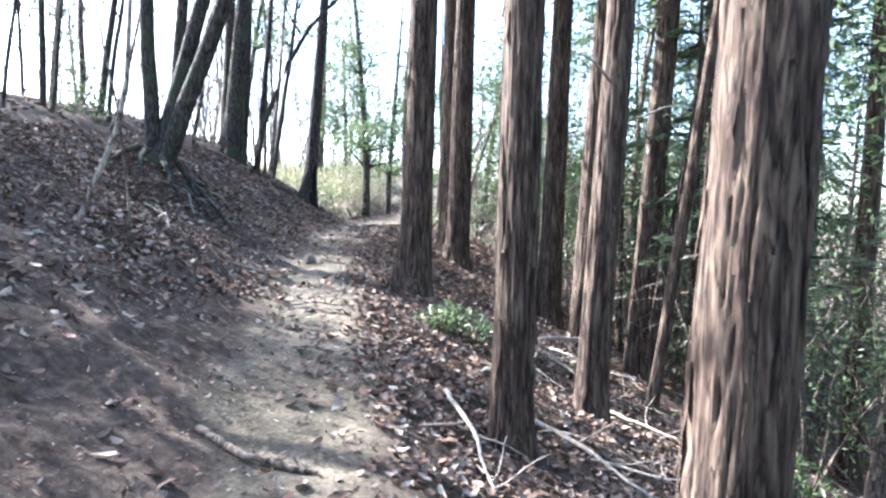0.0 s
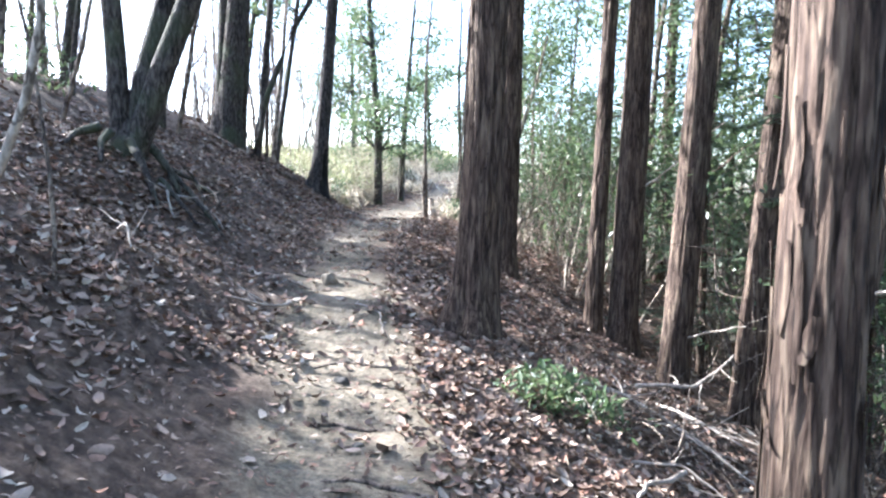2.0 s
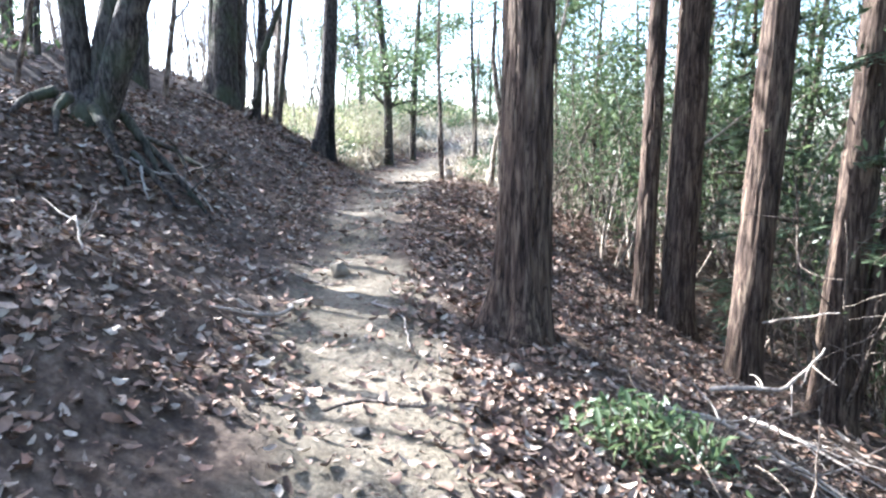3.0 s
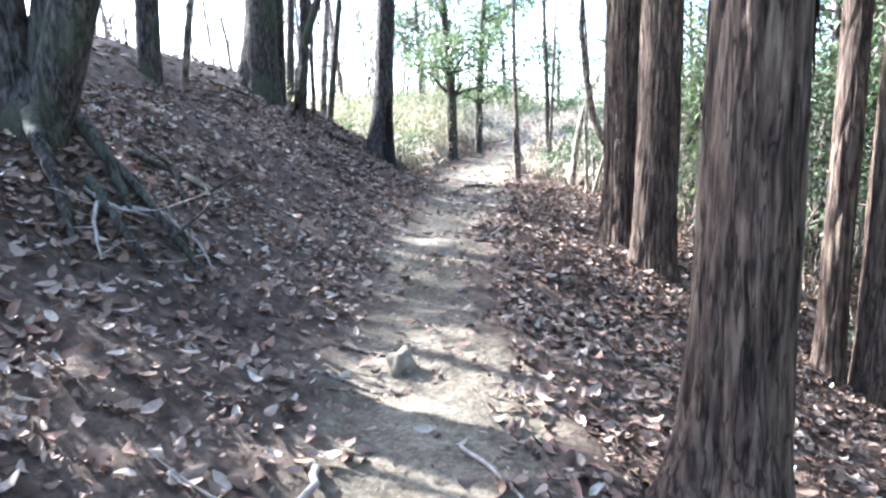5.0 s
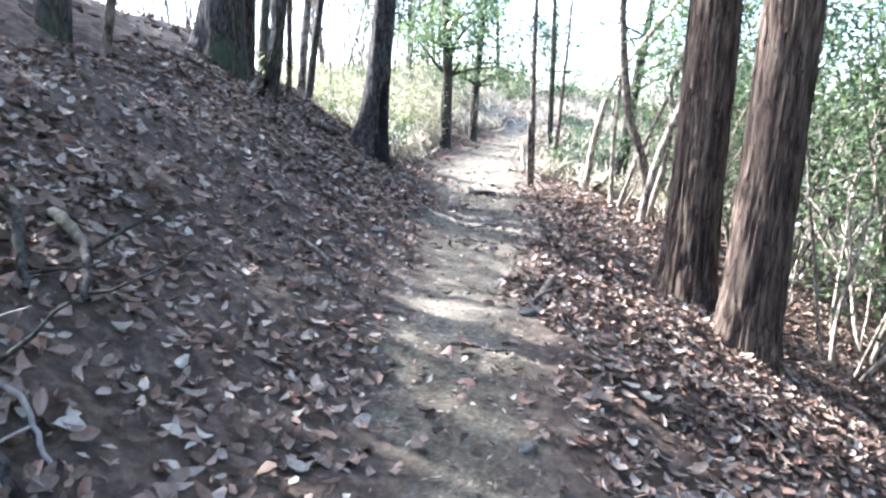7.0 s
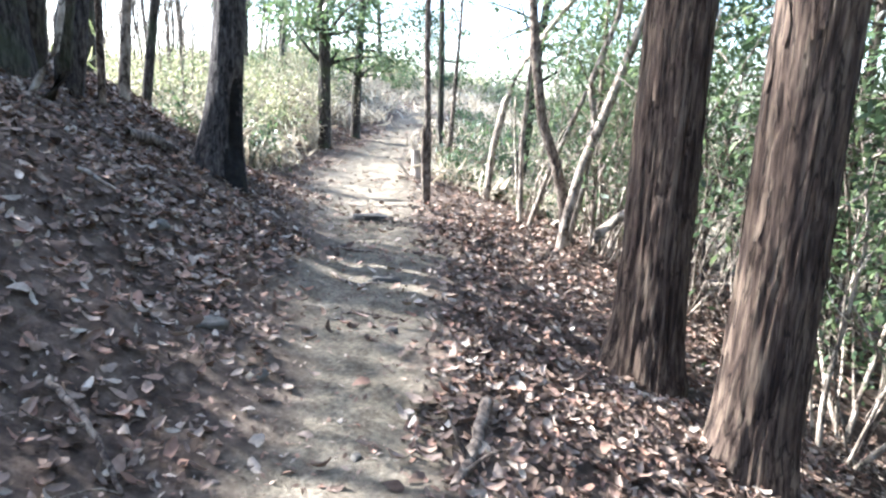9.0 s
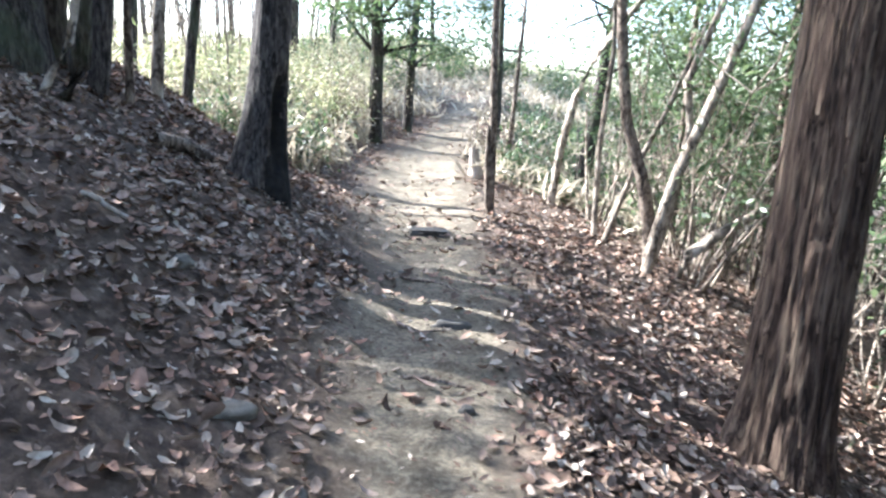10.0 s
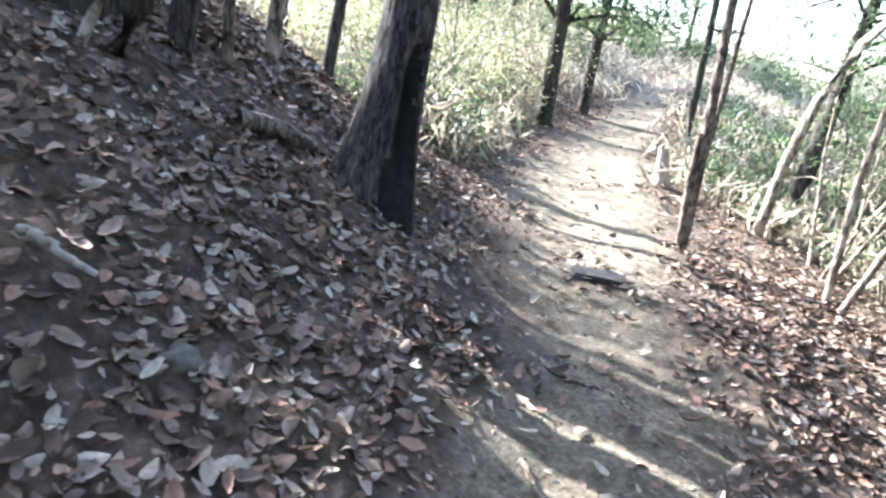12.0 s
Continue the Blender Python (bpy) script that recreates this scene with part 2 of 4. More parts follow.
def scatter_leaves(shape, at, along, up, size):
    """Copies of one leaf shape: places, directions, rough normals and lengths -> vertices and faces."""
    pts, q = shape
    x = along / (np.linalg.norm(along, axis=1)[:, None] + 1e-9)
    y = np.cross(up, x)
    y /= np.linalg.norm(y, axis=1)[:, None] + 1e-9
    z = np.cross(x, y)
    v = at[:, None] + size[:, None, None] * (pts[None, :, 0:1] * x[:, None] + pts[None, :, 1:2] * y[:, None] + pts[None, :, 2:3] * z[:, None])
    f = q[None] + (np.arange(len(at)) * len(pts))[:, None, None]
    return v.reshape(-1, 3), f.reshape(-1, q.shape[1])


def joined(pieces):
    vs, qs, base = [], [], 0
    for v, q in pieces:
        vs.append(v)
        qs.append(q + base)
        base += len(v)
    return np.concatenate(vs), np.concatenate(qs)


# ---- the lie of the land: a trail that climbs between a bank and a fall ----
TRAIL_X = np.array([(-14, 1.6), (-4, 0.4), (0, -0.25), (3, -0.62), (6, -1.0), (8.4, -1.55), (10.7, -1.78), (14, -1.65), (17, -1.8), (20, -1.9), (24, -1.5), (30, -0.6), (40, 1.5)])
TRAIL_Z = np.array([(-14, -1.4), (0, 0.02), (4.3, 0.46), (6, 0.61), (8.4, 0.89), (9.4, 1.03), (10.7, 1.12), (12, 1.19), (14.3, 1.25), (17, 1.24), (20, 1.25), (24, 1.42), (27, 1.75), (30, 2.15), (40, 3.2), (60, 3.6), (140, -6)])
BANK = np.array([(0.42, 0), (0.85, 0.19), (1.3, 0.47), (2.3, 1.08), (3.4, 1.72), (4.0, 1.98), (4.6, 2.06), (6, 1.9), (10, 0.9), (16, -1.0), (40, -6), (120, -9)])
FALL = np.array([(0.35, 0), (0.8, -0.16), (1.3, -0.32), (1.9, -0.56), (3.2, -1.15), (6, -2.5), (12, -5.0), (25, -8.0), (40, -8.5)])
BANK_END = np.array([(0.8, 0), (1.4, 0.06), (2.2, 0.38), (4, 0.62), (8, 0.6), (16, -0.5), (40, -3), (120, -6)])
FALL_END = np.array([(0.4, 0), (1, -0.1), (2, -0.3), (4, -0.9), (8, -2), (16, -3.5), (40, -5)])


def soft_table(tab, v, w):
    return sum(k * np.interp(v + s * w, tab[:, 0], tab[:, 1]) for s, k in ((-1, 1), (-0.5, 2), (0, 2), (0.5, 2), (1, 1))) / 8


def eased(a, c, v):
    u = np.clip((v - a) / (c - a), 0, 1)
    return u * u * (3 - 2 * u)


def trail_offset(x, y):
    return x - soft_table(TRAIL_X, y, 1.2)


def ground_z(x, y, rough=True):
    x, y = np.asarray(x, float), np.asarray(y, float)
    d = trail_offset(x, y)
    z = soft_table(TRAIL_Z, y, 1.2)
    e = eased(15.6, 19.2, y + 0.25 * (d + 1.5))
    left = soft_table(BANK, -d, 0.3) * (1 - e) + soft_table(BANK_END, -d, 0.3) * e
    e = eased(12.5, 16, y)
    right = soft_table(FALL, d, 0.3) * (1 - e) + soft_table(FALL_END, d, 0.3) * e
    z = z + np.where(d < 0, left, right)
    if rough:
        off = eased(0.3, 1.0, np.abs(d))
        z = z + (0.03 + 0.09 * off) * value_noise(x * 1.7, y * 1.7, 3) + (0.032 + 0.025 * off) * value_noise(x * 5.5, y * 5.5, 5) + (0.016 + 0.010 * off) * value_noise(x * 15, y * 15, 9)
        z = z + 0.5 * eased(8, 30, np.abs(d)) * value_noise(x * 0.25, y * 0.25, 11)
        z = z - 0.035 * (1 - eased(0.15, 0.6, np.abs(d)))
        ledges = (1 - eased(0.3, 0.9, np.abs(d))) * 0.05 * value_noise(x * 0.9, y * 3.2, 21)
        z = z + ledges
        z = z + 0.22 * np.exp(-((x + 3.6) ** 2 + (y - 8.85) ** 2) / 0.5)
    return z


def trail_bare(x, y):
    """Distance from the middle of the trodden soil, and its half width."""
    wide = np.interp(y, [0, 3, 5, 8, 12, 15, 18, 24, 28, 34], [1.0, 0.95, 0.66, 0.40, 0.46, 0.66, 0.9, 0.75, 0.45, 0.25])
    aside = np.interp(y, [0, 3, 5.5, 8], [0.42, 0.36, 0.12, 0.0])
    return np.abs(trail_offset(x, y) + aside), wide


def trail_sand(x, y):
    """The same for the pale sand trodden free in the middle of the trail."""
    wide = np.interp(y, [0, 3, 5, 8, 12, 15, 18, 24, 28, 34], [0.4, 0.42, 0.6, 0.40, 0.44, 0.62, 0.85, 0.7, 0.45, 0.25])
    return np.abs(trail_offset(x, y) - np.interp(y, [2, 5], [0.1, 0.0])), wide


def ground_at(x, y):
    return float(ground_z(np.array([x]), np.array([y]))[0])


def ground_normal(x, y, h=0.15):
    dx = (ground_z(x + h, y, False) - ground_z(x - h, y, False)) / (2 * h)
    dy = (ground_z(x, y + h, False) - ground_z(x, y - h, False)) / (2 * h)
    n = np.stack([-dx, -dy, np.ones_like(dx)], -1)
    return n / np.linalg.norm(n, axis=1)[:, None]


def build_ground():
    gx = np.concatenate([-np.geomspace(700, 8, 34), np.arange(-7.8, -4.2, 0.2), np.arange(-4.2, 2.0, 0.055), np.arange(2.0, 8, 0.2), np.geomspace(8.2, 700, 34)])
    gy = np.concatenate([-np.geomspace(700, 6, 26), np.arange(-5.8, 1, 0.2), np.arange(1.0, 20, 0.06), np.arange(20, 34, 0.2), np.geomspace(34.3, 900, 40)])
    X, Y = np.meshgrid(gx, gy, indexing="ij")
    Z = ground_z(X, Y)
    n, k = X.shape
    i, j = np.meshgrid(np.arange(n - 1), np.arange(k - 1), indexing="ij")
    q = np.stack([i * k + j, (i + 1) * k + j, (i + 1) * k + j + 1, i * k + j + 1], -1).reshape(-1, 4)
    me = mesh_arrays("ground", np.stack([X, Y, Z], -1).reshape(-1, 3), q, True)
    d, wide = trail_sand(X, Y)
    wob = 0.35 * value_noise(X * 1.1, Y * 1.1, 31) + 0.2 * value_noise(X * 3.5, Y * 3.5, 33)
    worn = 1 - eased(wide * 0.45, wide * 1.25, d + wob)
    at = me.attributes.new("worn", "FLOAT", "POINT")
    at.data.foreach_set("value", worn.astype(np.float32).ravel())
    me.materials.append(GROUND)
    return tagged(new("ground", me), "leaf-strewn brown hillside with a worn sandy footpath", "ground", kind="structure")


ground = build_ground()


# ---- trees ----
def column(name, radius, height, lean=(0, 0), ridges=0.0, flare=0.5, flare_h=0.35, taper=0.55, sides=72, fine=3.6, seed=0, buttress=(), hollow=None, sweep=0.0):
    """A trunk with furrowed bark: vertical ridges, a flared foot, taper and lean (tangents)."""
    zs = np.concatenate([np.arange(-0.45, fine, 0.038), np.linspace(fine, height, 14)])
    th = np.linspace(0, 2 * np.pi, sides, endpoint=False)
    T, Z = np.meshgrid(th, zs)
    up = np.clip(Z, 0, None)
    R = radius * (1 - taper * up / height) * (1 + flare * np.exp(-up / flare_h))
    foot = np.exp(-up / flare_h)
    R = R * (1 + foot * (0.07 * np.sin(3 * T + seed) + 0.05 * np.sin(5 * T + 2.1 * seed)))
    for ang, amount, tall in buttress:
        gap = np.angle(np.exp(1j * (T - ang)))
        R = R + radius * amount * np.exp(-(gap / 0.45) ** 2) * np.exp(-up / tall)
    if ridges:
        strips = max(8, int(2 * np.pi * radius / 0.034))
        slow = value_noise(np.cos(T) * 2.2 + seed * 7, Z * 0.8 + np.sin(T) * 2.2, seed + 1)
        u = T / (2 * np.pi)
        f1 = value_noise(u * strips + 1.6 * slow, Z * 1.3 + 9 * u * (1 - u), seed + 2, strips)
        f2 = value_noise(u * strips * 2 + 1.2 * slow, Z * 3.4, seed + 4, strips * 2)
        f3 = value_noise(u * strips * 3, Z * 9, seed + 8, strips * 3)
        R = R + ridges * (0.5 * f1 + 0.55 * f2 + 0.4 * f3 - 1.1 * np.exp(-((f1 + 0.3 * f2) / 0.06) ** 2))
    R = R * (1 + 0.05 * value_noise(np.cos(T) + 5, Z * 1.4 + np.sin(T), seed + 6))
    if hollow:
        ang, z0, z1, deep = hollow
        gap = np.angle(np.exp(1j * (T - ang)))
        mid, half = (z0 + z1) / 2, (z1 - z0) / 2
        R = R - deep * np.exp(-(gap / 0.42) ** 4) * np.exp(-((Z - mid) / half) ** 4)
    bend = sweep * np.sin(np.clip(up / 4, 0, 1.5) * np.pi / 2)
    x = R * np.cos(T) + lean[0] * up + bend
    y = R * np.sin(T) + lean[1] * up
    k, j = np.meshgrid(np.arange(len(zs) - 1), np.arange(sides), indexing="ij")
    n = (j + 1) % sides
    q = np.stack([k * sides + j, k * sides + n, (k + 1) * sides + n, (k + 1) * sides + j], -1).reshape(-1, 4)
    return mesh_arrays(name, np.stack([x, y, Z], -1).reshape(-1, 3), q, True)


def spray(rng, start, heading, length, count, size):
    """A flat conifer branch with side twigs of needles: places and directions of the needle tufts."""
    h = np.array(heading, float)
    h /= np.linalg.norm(h)
    side = np.cross(h, (0, 0, 1.0))
    side /= np.linalg.norm(side) + 1e-9
    u = rng.uniform(0.15, 1, count) ** 0.8
    s = rng.choice([-1.0, 1.0], count)
    reach = rng.uniform(0, 1, count) * 0.42 * length * (1.1 - u)
    droop = -0.28 * (u * length) ** 2 / max(length, 0.5) - 0.12 * reach
    at = np.array(start) + u[:, None] * length * h + (s * reach)[:, None] * side + np.stack([0 * u, 0 * u, droop], -1)
    at = at + rng.normal(0, 0.02, (count, 3))
    along = 0.7 * h + s[:, None] * side * rng.uniform(0.3, 1.1, count)[:, None] + rng.normal(0, 0.22, (count, 3)) + (0, 0, -0.15)
    up = np.array((0, 0, 1.0)) + rng.normal(0, 0.3, (count, 3))
    return at, along, up, rng.uniform(0.6, 1.3, count) * size


def conifer_crown(name, seed, z0, z1, reach, branches, tufts, size=0.16):
    rng = np.random.default_rng(seed)
    parts, limbs = [], []
    for i in range(branches):
        z = z0 + (z1 - z0) * rng.uniform() ** 0.9
        a = rng.uniform(0, 2 * np.pi)
        ln = reach * (1.05 - 0.75 * (z - z0) / (z1 - z0)) * rng.uniform(0.6, 1.15)
        h = (math.cos(a), math.sin(a), rng.uniform(-0.1, 0.35))
        parts.append(spray(rng, (0, 0, z), h, ln, tufts, size))
        limbs.append([(h[0] * ln * u, h[1] * ln * u, z + h[2] * ln * u - 0.28 * (u * ln) ** 2 / max(ln, 0.5), 0.022 * (1 - 0.8 * u)) for u in (0, 0.25, 0.5, 0.75, 1)])
    at, along, up, sz = (np.concatenate(c) for c in zip(*parts))
    v, q = scatter_leaves(NEEDLE, at, along, up, sz)
    return mesh_arrays(name, v, q), tubes("branches", limbs, 5)


def leafy_crown(name, seed, tips, per_tip, spread, size, shape=FOLDED):
    rng = np.random.default_rng(seed)
    c = np.repeat(np.asarray(tips), per_tip, axis=0)
    n = len(c)
    off = rng.normal(0, 1, (n, 3)) * (spread, spread, spread * 0.6)
    at = c + off
    along = off / (spread + 1e-6) * 0.5 + rng.normal(0, 0.6, (n, 3)) + (0, 0, -0.2)
    up = rng.normal(0, 0.6, (n, 3)) + (0, 0, 1)
    v, q = scatter_leaves(shape, at, along, up, rng.uniform(0.6, 1.3, n) * size)
    return mesh_arrays(name, v, q)


def bark_strips(trunk, radius, lean, seed, count, top=15.0):
    """Loose strips of bark that stand off the trunk."""
    rng = np.random.default_rng(seed + 900)
    for _ in range(count):
        a, z0 = rng.uniform(0, 2 * np.pi), rng.uniform(0.02, 3.3)
        ln, w = rng.uniform(0.12, 0.5), rng.uniform(0.010, 0.024)
        lift, skew = rng.uniform(0.004, 0.02), rng.normal(0, 0.02)
        vs = []
        for i in range(6):
            u = i / 5
            z = z0 + ln * u
            r = radius * (1 - 0.6 * z / top) * (1 + 0.26 * math.exp(-z / 0.22)) + 0.004 + lift * (2 * u - 1) ** 2 * (1.0 if u < 0.5 else 0.5)
            wide = w * (0.25 + 0.75 * math.sin(math.pi * (0.08 + 0.84 * u))) / r
            for side in (-1, 0, 1):
                t = a + skew * u / radius + side * wide
                rr = r + (0.003 if side == 0 else 0)
                vs.append((rr * math.cos(t) + lean[0] * z, rr * math.sin(t) + lean[1] * z, z))
        q = [(3 * i + c, 3 * i + c + 1, 3 * i + c + 4, 3 * i + c + 3) for i in range(5) for c in (0, 1)]
        part("bark_strip", mesh_arrays("bark_strip", vs, q, True), CEDAR, trunk)


CEDAR_TOPS = [conifer_crown("crown", 50 + k, 5.5, 14.5, 2.2, 46, 45, 0.34) for k in range(3)]


def cedar(x, y, diameter, lean_deg, seed, label, top=14.0, crown=True, behind=False, buttress=(), stubs=()):
    t = thing("cedar_tree", x, y, ground_at(x, y) - 0.03, label, "tree", "cedars along the trail")
    ln = (math.tan(radians(lean_deg)), 0.0)
    body = part("trunk", column("trunk", diameter / 2 * 0.96, top + 1, ln, 0.008 + diameter * 0.021, 0.26, 0.22, 0.6, 116 if seed in (1, 2, 4, 5, 6) else (72 if seed in (3, 7, 8, 9, 10) else 40), 4.2, seed, buttress), CEDAR, t)
    if seed in (1, 2, 4, 5, 6):
        bark_strips(body, diameter / 2 * 0.96, ln, seed, 70)
    for z, a, ln_s, droop in stubs:
        r = diameter / 2
        h = (math.cos(a), math.sin(a), droop)
        limb = wander((r * 0.8 * h[0] + ln[0] * z, r * 0.8 * h[1], z), h, ln_s, 0.014, 0.005, 7, 0.12, -0.03, np.random.default_rng(seed + int(z * 10)))
        part("dead_branch", tubes("dead_branch", [limb], 6), DEADWOOD, t, "bare grey dead branch")
    if crown:
        leaf, limbs = CEDAR_TOPS[seed % 3]
        c = part("crown", leaf, CONIFER, t, kind="stuff")
        c.matrix_basis = pose(ln[0] * 8, 0, 0, 0, math.degrees(math.atan(ln[0])), seed * 77)
        b = part("branchwork", limbs, CEDAR, t, kind="stuff")
        b.matrix_basis = c.matrix_basis.copy()
    return t


def bare_limbs(seed, height, r0, lean=(0.0, 0.0), forks=5, low=0.35, wob=0.06, twigs=3):
    rng = np.random.default_rng(seed)
    trunk = wander((0, 0, -0.3), (lean[0], lean[1], 1), height, r0, r0 * 0.2, 14, wob, 0.02, rng)
    limbs = []
    for i in range(forks):
        k = int((low + (0.95 - low) * rng.uniform()) * 14)
        p = trunk[k]
        a = rng.uniform(0, 2 * np.pi)
        ln = height * rng.uniform(0.15, 0.34)
        limb = wander(p[:3], (math.cos(a), math.sin(a), rng.uniform(0.6, 1.6)), ln, p[3] * 0.55, 0.006, 8, 0.16, 0.05, rng)
        limbs.append(limb)
        for _ in range(twigs):
            q = limb[rng.integers(2, 8)]
            limbs.append(wander(q[:3], rng.normal(0, 1, 3) + (0, 0, 0.8), ln * rng.uniform(0.25, 0.5), max(q[3] * 0.6, 0.005), 0.003, 5, 0.2, 0.03, rng))
    return trunk, limbs


def branch_parts(limbs, mat, t):
    for limb in limbs:
        part("branch", tubes("branch", [limb], 5), mat, t)


def bare_tree(name, x, y, height, radius, label, seed, mat, lean=(0, 0), forks=6, low=0.35, wob=0.05, group="", twigs=3):
    t = thing(name, x, y, ground_at(x, y), label, "tree" if height > 4 else "sapling", group)
    trunk, limbs = bare_limbs(seed, height, radius, lean, forks, low, wob, twigs)
    part("trunk", tubes("trunk", [trunk], 10), mat, t)
    branch_parts(limbs, mat, t)
    return t


# the cedars below the trail
cedar(1.09, 2.45, 0.385, 2.9, 1, "thick reddish-brown cedar trunk with furrowed peeling bark", stubs=())
cedar(0.49, 4.05, 0.26, 0.9, 2, "straight brown cedar with ridged bark beside the trail")
cedar(1.24, 5.45, 0.26, 3.2, 3, "slim leaning cedar with pale sunlit bark on the slope", stubs=((2.6, -2.2, 0.5, 0.5), (2.3, 0.4, 0.6, 0.2)))
cedar(-0.27, 7.73, 0.36, 1.3, 4, "large cedar with shaggy bark and flared foot at the trail edge", buttress=((3.5, 1.1, 0.3), (4.6, 0.7, 0.25)))
cedar(0.12, 13.1, 0.46, 0.2, 5, "thick cedar trunk with sun-dappled bark above the slope", buttress=((3.3, 0.4, 0.3),))
cedar(0.25, 12.0, 0.42, 1.2, 6, "thick leaning cedar trunk with deep furrows on the slope edge", buttress=((3.6, 0.5, 0.3),))
cedar(1.28, 10.58, 0.22, 1.5, 7, "slender dark cedar on the shaded slope")
cedar(1.65, 10.6, 0.38, 1.6, 8, "dark cedar trunk standing among thin stems", stubs=((2.0, -0.6, 1.2, 0.6),))
cedar(1.92, 9.5, 0.34, 3.3, 9, "dark leaning cedar trunk on the slope", stubs=((0.6, -1.0, 0.8, 0.3),))
cedar(2.70, 9.45, 0.36, 3.8, 10, "dark brown cedar trunk low on the slope", stubs=((2.4, -1.5, 0.7, 0.1),))
cedar(2.82, 9.38, 0.2, 9.5, 11, "leaning slim cedar low on the slope")
cedar(4.70, 12.9, 0.42, 1.9, 12, "shaded cedar far down the slope")
cedar(2.15, 6.9, 0.13, 8.0, 13, "thin leaning brown trunk beneath the trail", stubs=((1.6, -1.2, 0.8, 0.3),))
cedar(2.6, 6.5, 0.14, 5.0, 14, "slim cedar trunk with pale patches on the slope")
cedar(5.4, 9.0, 0.30, 2.0, 15, "dark cedar trunk deep in the slope woods")
for k, (x, y) in enumerate([(6.5, 15.5), (8.0, 11.0), (4.2, 17.5), (7.5, 6.0), (9.5, 18), (4.2, 3.5), (11, 13)]):
    cedar(x, y, 0.3, 1.0, 20 + k, "dark cedar deep among the slope woods")


# trees on the bank
def fork_tree(x, y):
    t = thing("forked_tree", x, y, ground_at(x, y) - 0.05, "mossy grey forked tree with three stems on the bank", "tree", "bank trees")
    part("trunk", column("trunk", 0.15, 0.62, (0.08, 0), 0.008, 0.6, 0.28, 0.97, 48, 0.55, 41), OAK, t)
    rng = np.random.default_rng(5)
    for dx, dy, r in ((-0.03, 0.0, 0.10), (0.14, 0.05, 0.115), (0.42, -0.02, 0.12)):
        start = (0.02 + dx * 0.12, dy, -0.1)
        stem = wander(start, (dx, dy, 1.0), 8, r * 1.05, 0.03, 16, 0.035, 0.01, rng)
        s = part("stem", tubes("stem", [stem], 14), OAK, t)
        limbs = [wander(stem[k][:3], (rng.normal(), rng.normal(), 1.0), 2.2, stem[k][3] * 0.5, 0.006, 7, 0.15, 0.04, rng) for k in (6, 8, 9, 11, 12, 14)]
        part("branchwork", tubes("branchwork", limbs, 5), OAK, s, kind="stuff")


fork_tree(-3.63, 8.76)
t = thing("oak_tree", -4.5, 14.47, ground_at(-4.5, 14.47) - 0.05, "thick dark oak trunk with flared foot on the bank crest", "tree", "bank trees")
part("trunk", column("trunk", 0.20, 10, (0.085, 0), 0.012, 0.6, 0.5, 0.7, 60, 4, 61, ((3.6, 0.4, 0.5),)), OAK, t)
branch_parts(bare_limbs(62, 9, 0.1, (0.085, 0), 9, 0.45)[1], OAK, t)
SOOT = plain_material("black_soot", (0.006, 0.0055, 0.005), (0.02, 0.018, 0.016), 20, 0.95, 0.01)
t = thing("charred_tree", -2.98, 15.02, ground_at(-2.98, 15.02) - 0.05, "dark sooty trunk with a hollow in its flared foot", "tree", "bank trees")
hollow_trunk = part("trunk", column("trunk", 0.138, 8, (0.075, 0), 0.009, 0.6, 0.42, 0.6, 84, 4, 71, ((3.4, 1.1, 0.34), (4.4, 0.4, 0.3)), (-0.6, 0.22, 0.85, 0.10)), CHARRED, t)
hollow_trunk.data.materials.append(SOOT)
for face in hollow_trunk.data.polygons:
    c = face.center
    turn = (math.atan2(c.y, c.x - 0.075 * max(c.z, 0)) + 0.6) / 0.5
    if turn * turn + ((c.z - 0.5) / 0.42) ** 2 < 1 + 0.3 * math.sin(c.z * 19) or (c.z < 0.3 and abs(turn) < 1.3):
        face.material_index = 1
branch_parts(bare_limbs(72, 8, 0.08, (0.075, 0), 8, 0.5)[1], CHARRED, t)
bare_tree("oak_tree", -4.7, 12.0, 9, 0.125, "straight dark oak trunk on the bank crest", 81, OAK, (0.03, 0), 8, 0.45, 0.012, "bank trees")
bare_tree("oak_tree", -5.0, 15.62, 9, 0.15, "thick dark trunk behind the bank crest", 88, OAK, (0.05, 0), 6, 0.45, 0.012, "bank trees")
bare_tree("oak_tree", -4.12, 14.88, 8, 0.075, "thin dark trunk leaning on the bank crest", 82, CHARRED, (0.1, 0), 6, 0.4, 0.02, "bank trees")
bare_tree("oak_tree", -4.42, 14.97, 9, 0.10, "dark upright trunk on the bank crest", 83, OAK, (0.07, 0), 6, 0.45, 0.015, "bank trees")
bare_tree("young_tree", -4.04, 15.8, 7, 0.055, "pale slim trunk behind the bank crest", 84, PALE, (0.1, 0), 5, 0.4, 0.02, "bank trees")
bare_tree("young_tree", -4.0, 15.2, 7, 0.035, "thin upright pole on the bank crest", 85, TWIG, (0.02, 0), 4, 0.5, 0.015, "bank trees")
bare_tree("young_tree", -4.6, 12.4, 6, 0.04, "thin forked stem on the bank crest", 86, TWIG, (0.25, 0), 6, 0.15, 0.04, "bank trees")
bare_tree("young_tree", -4.4, 9.0, 5, 0.025, "thin leaning sapling on the bank", 87, TWIG, (0.2, 0), 4, 0.3, 0.06, "bank trees")


def curved_sapling(name, x, y, path, label, mat):
    t = thing(name, x, y, ground_at(x, y), label, "sapling", "bank trees")
    part("stem", tubes("stem", [path], 9), mat, t)
    return t


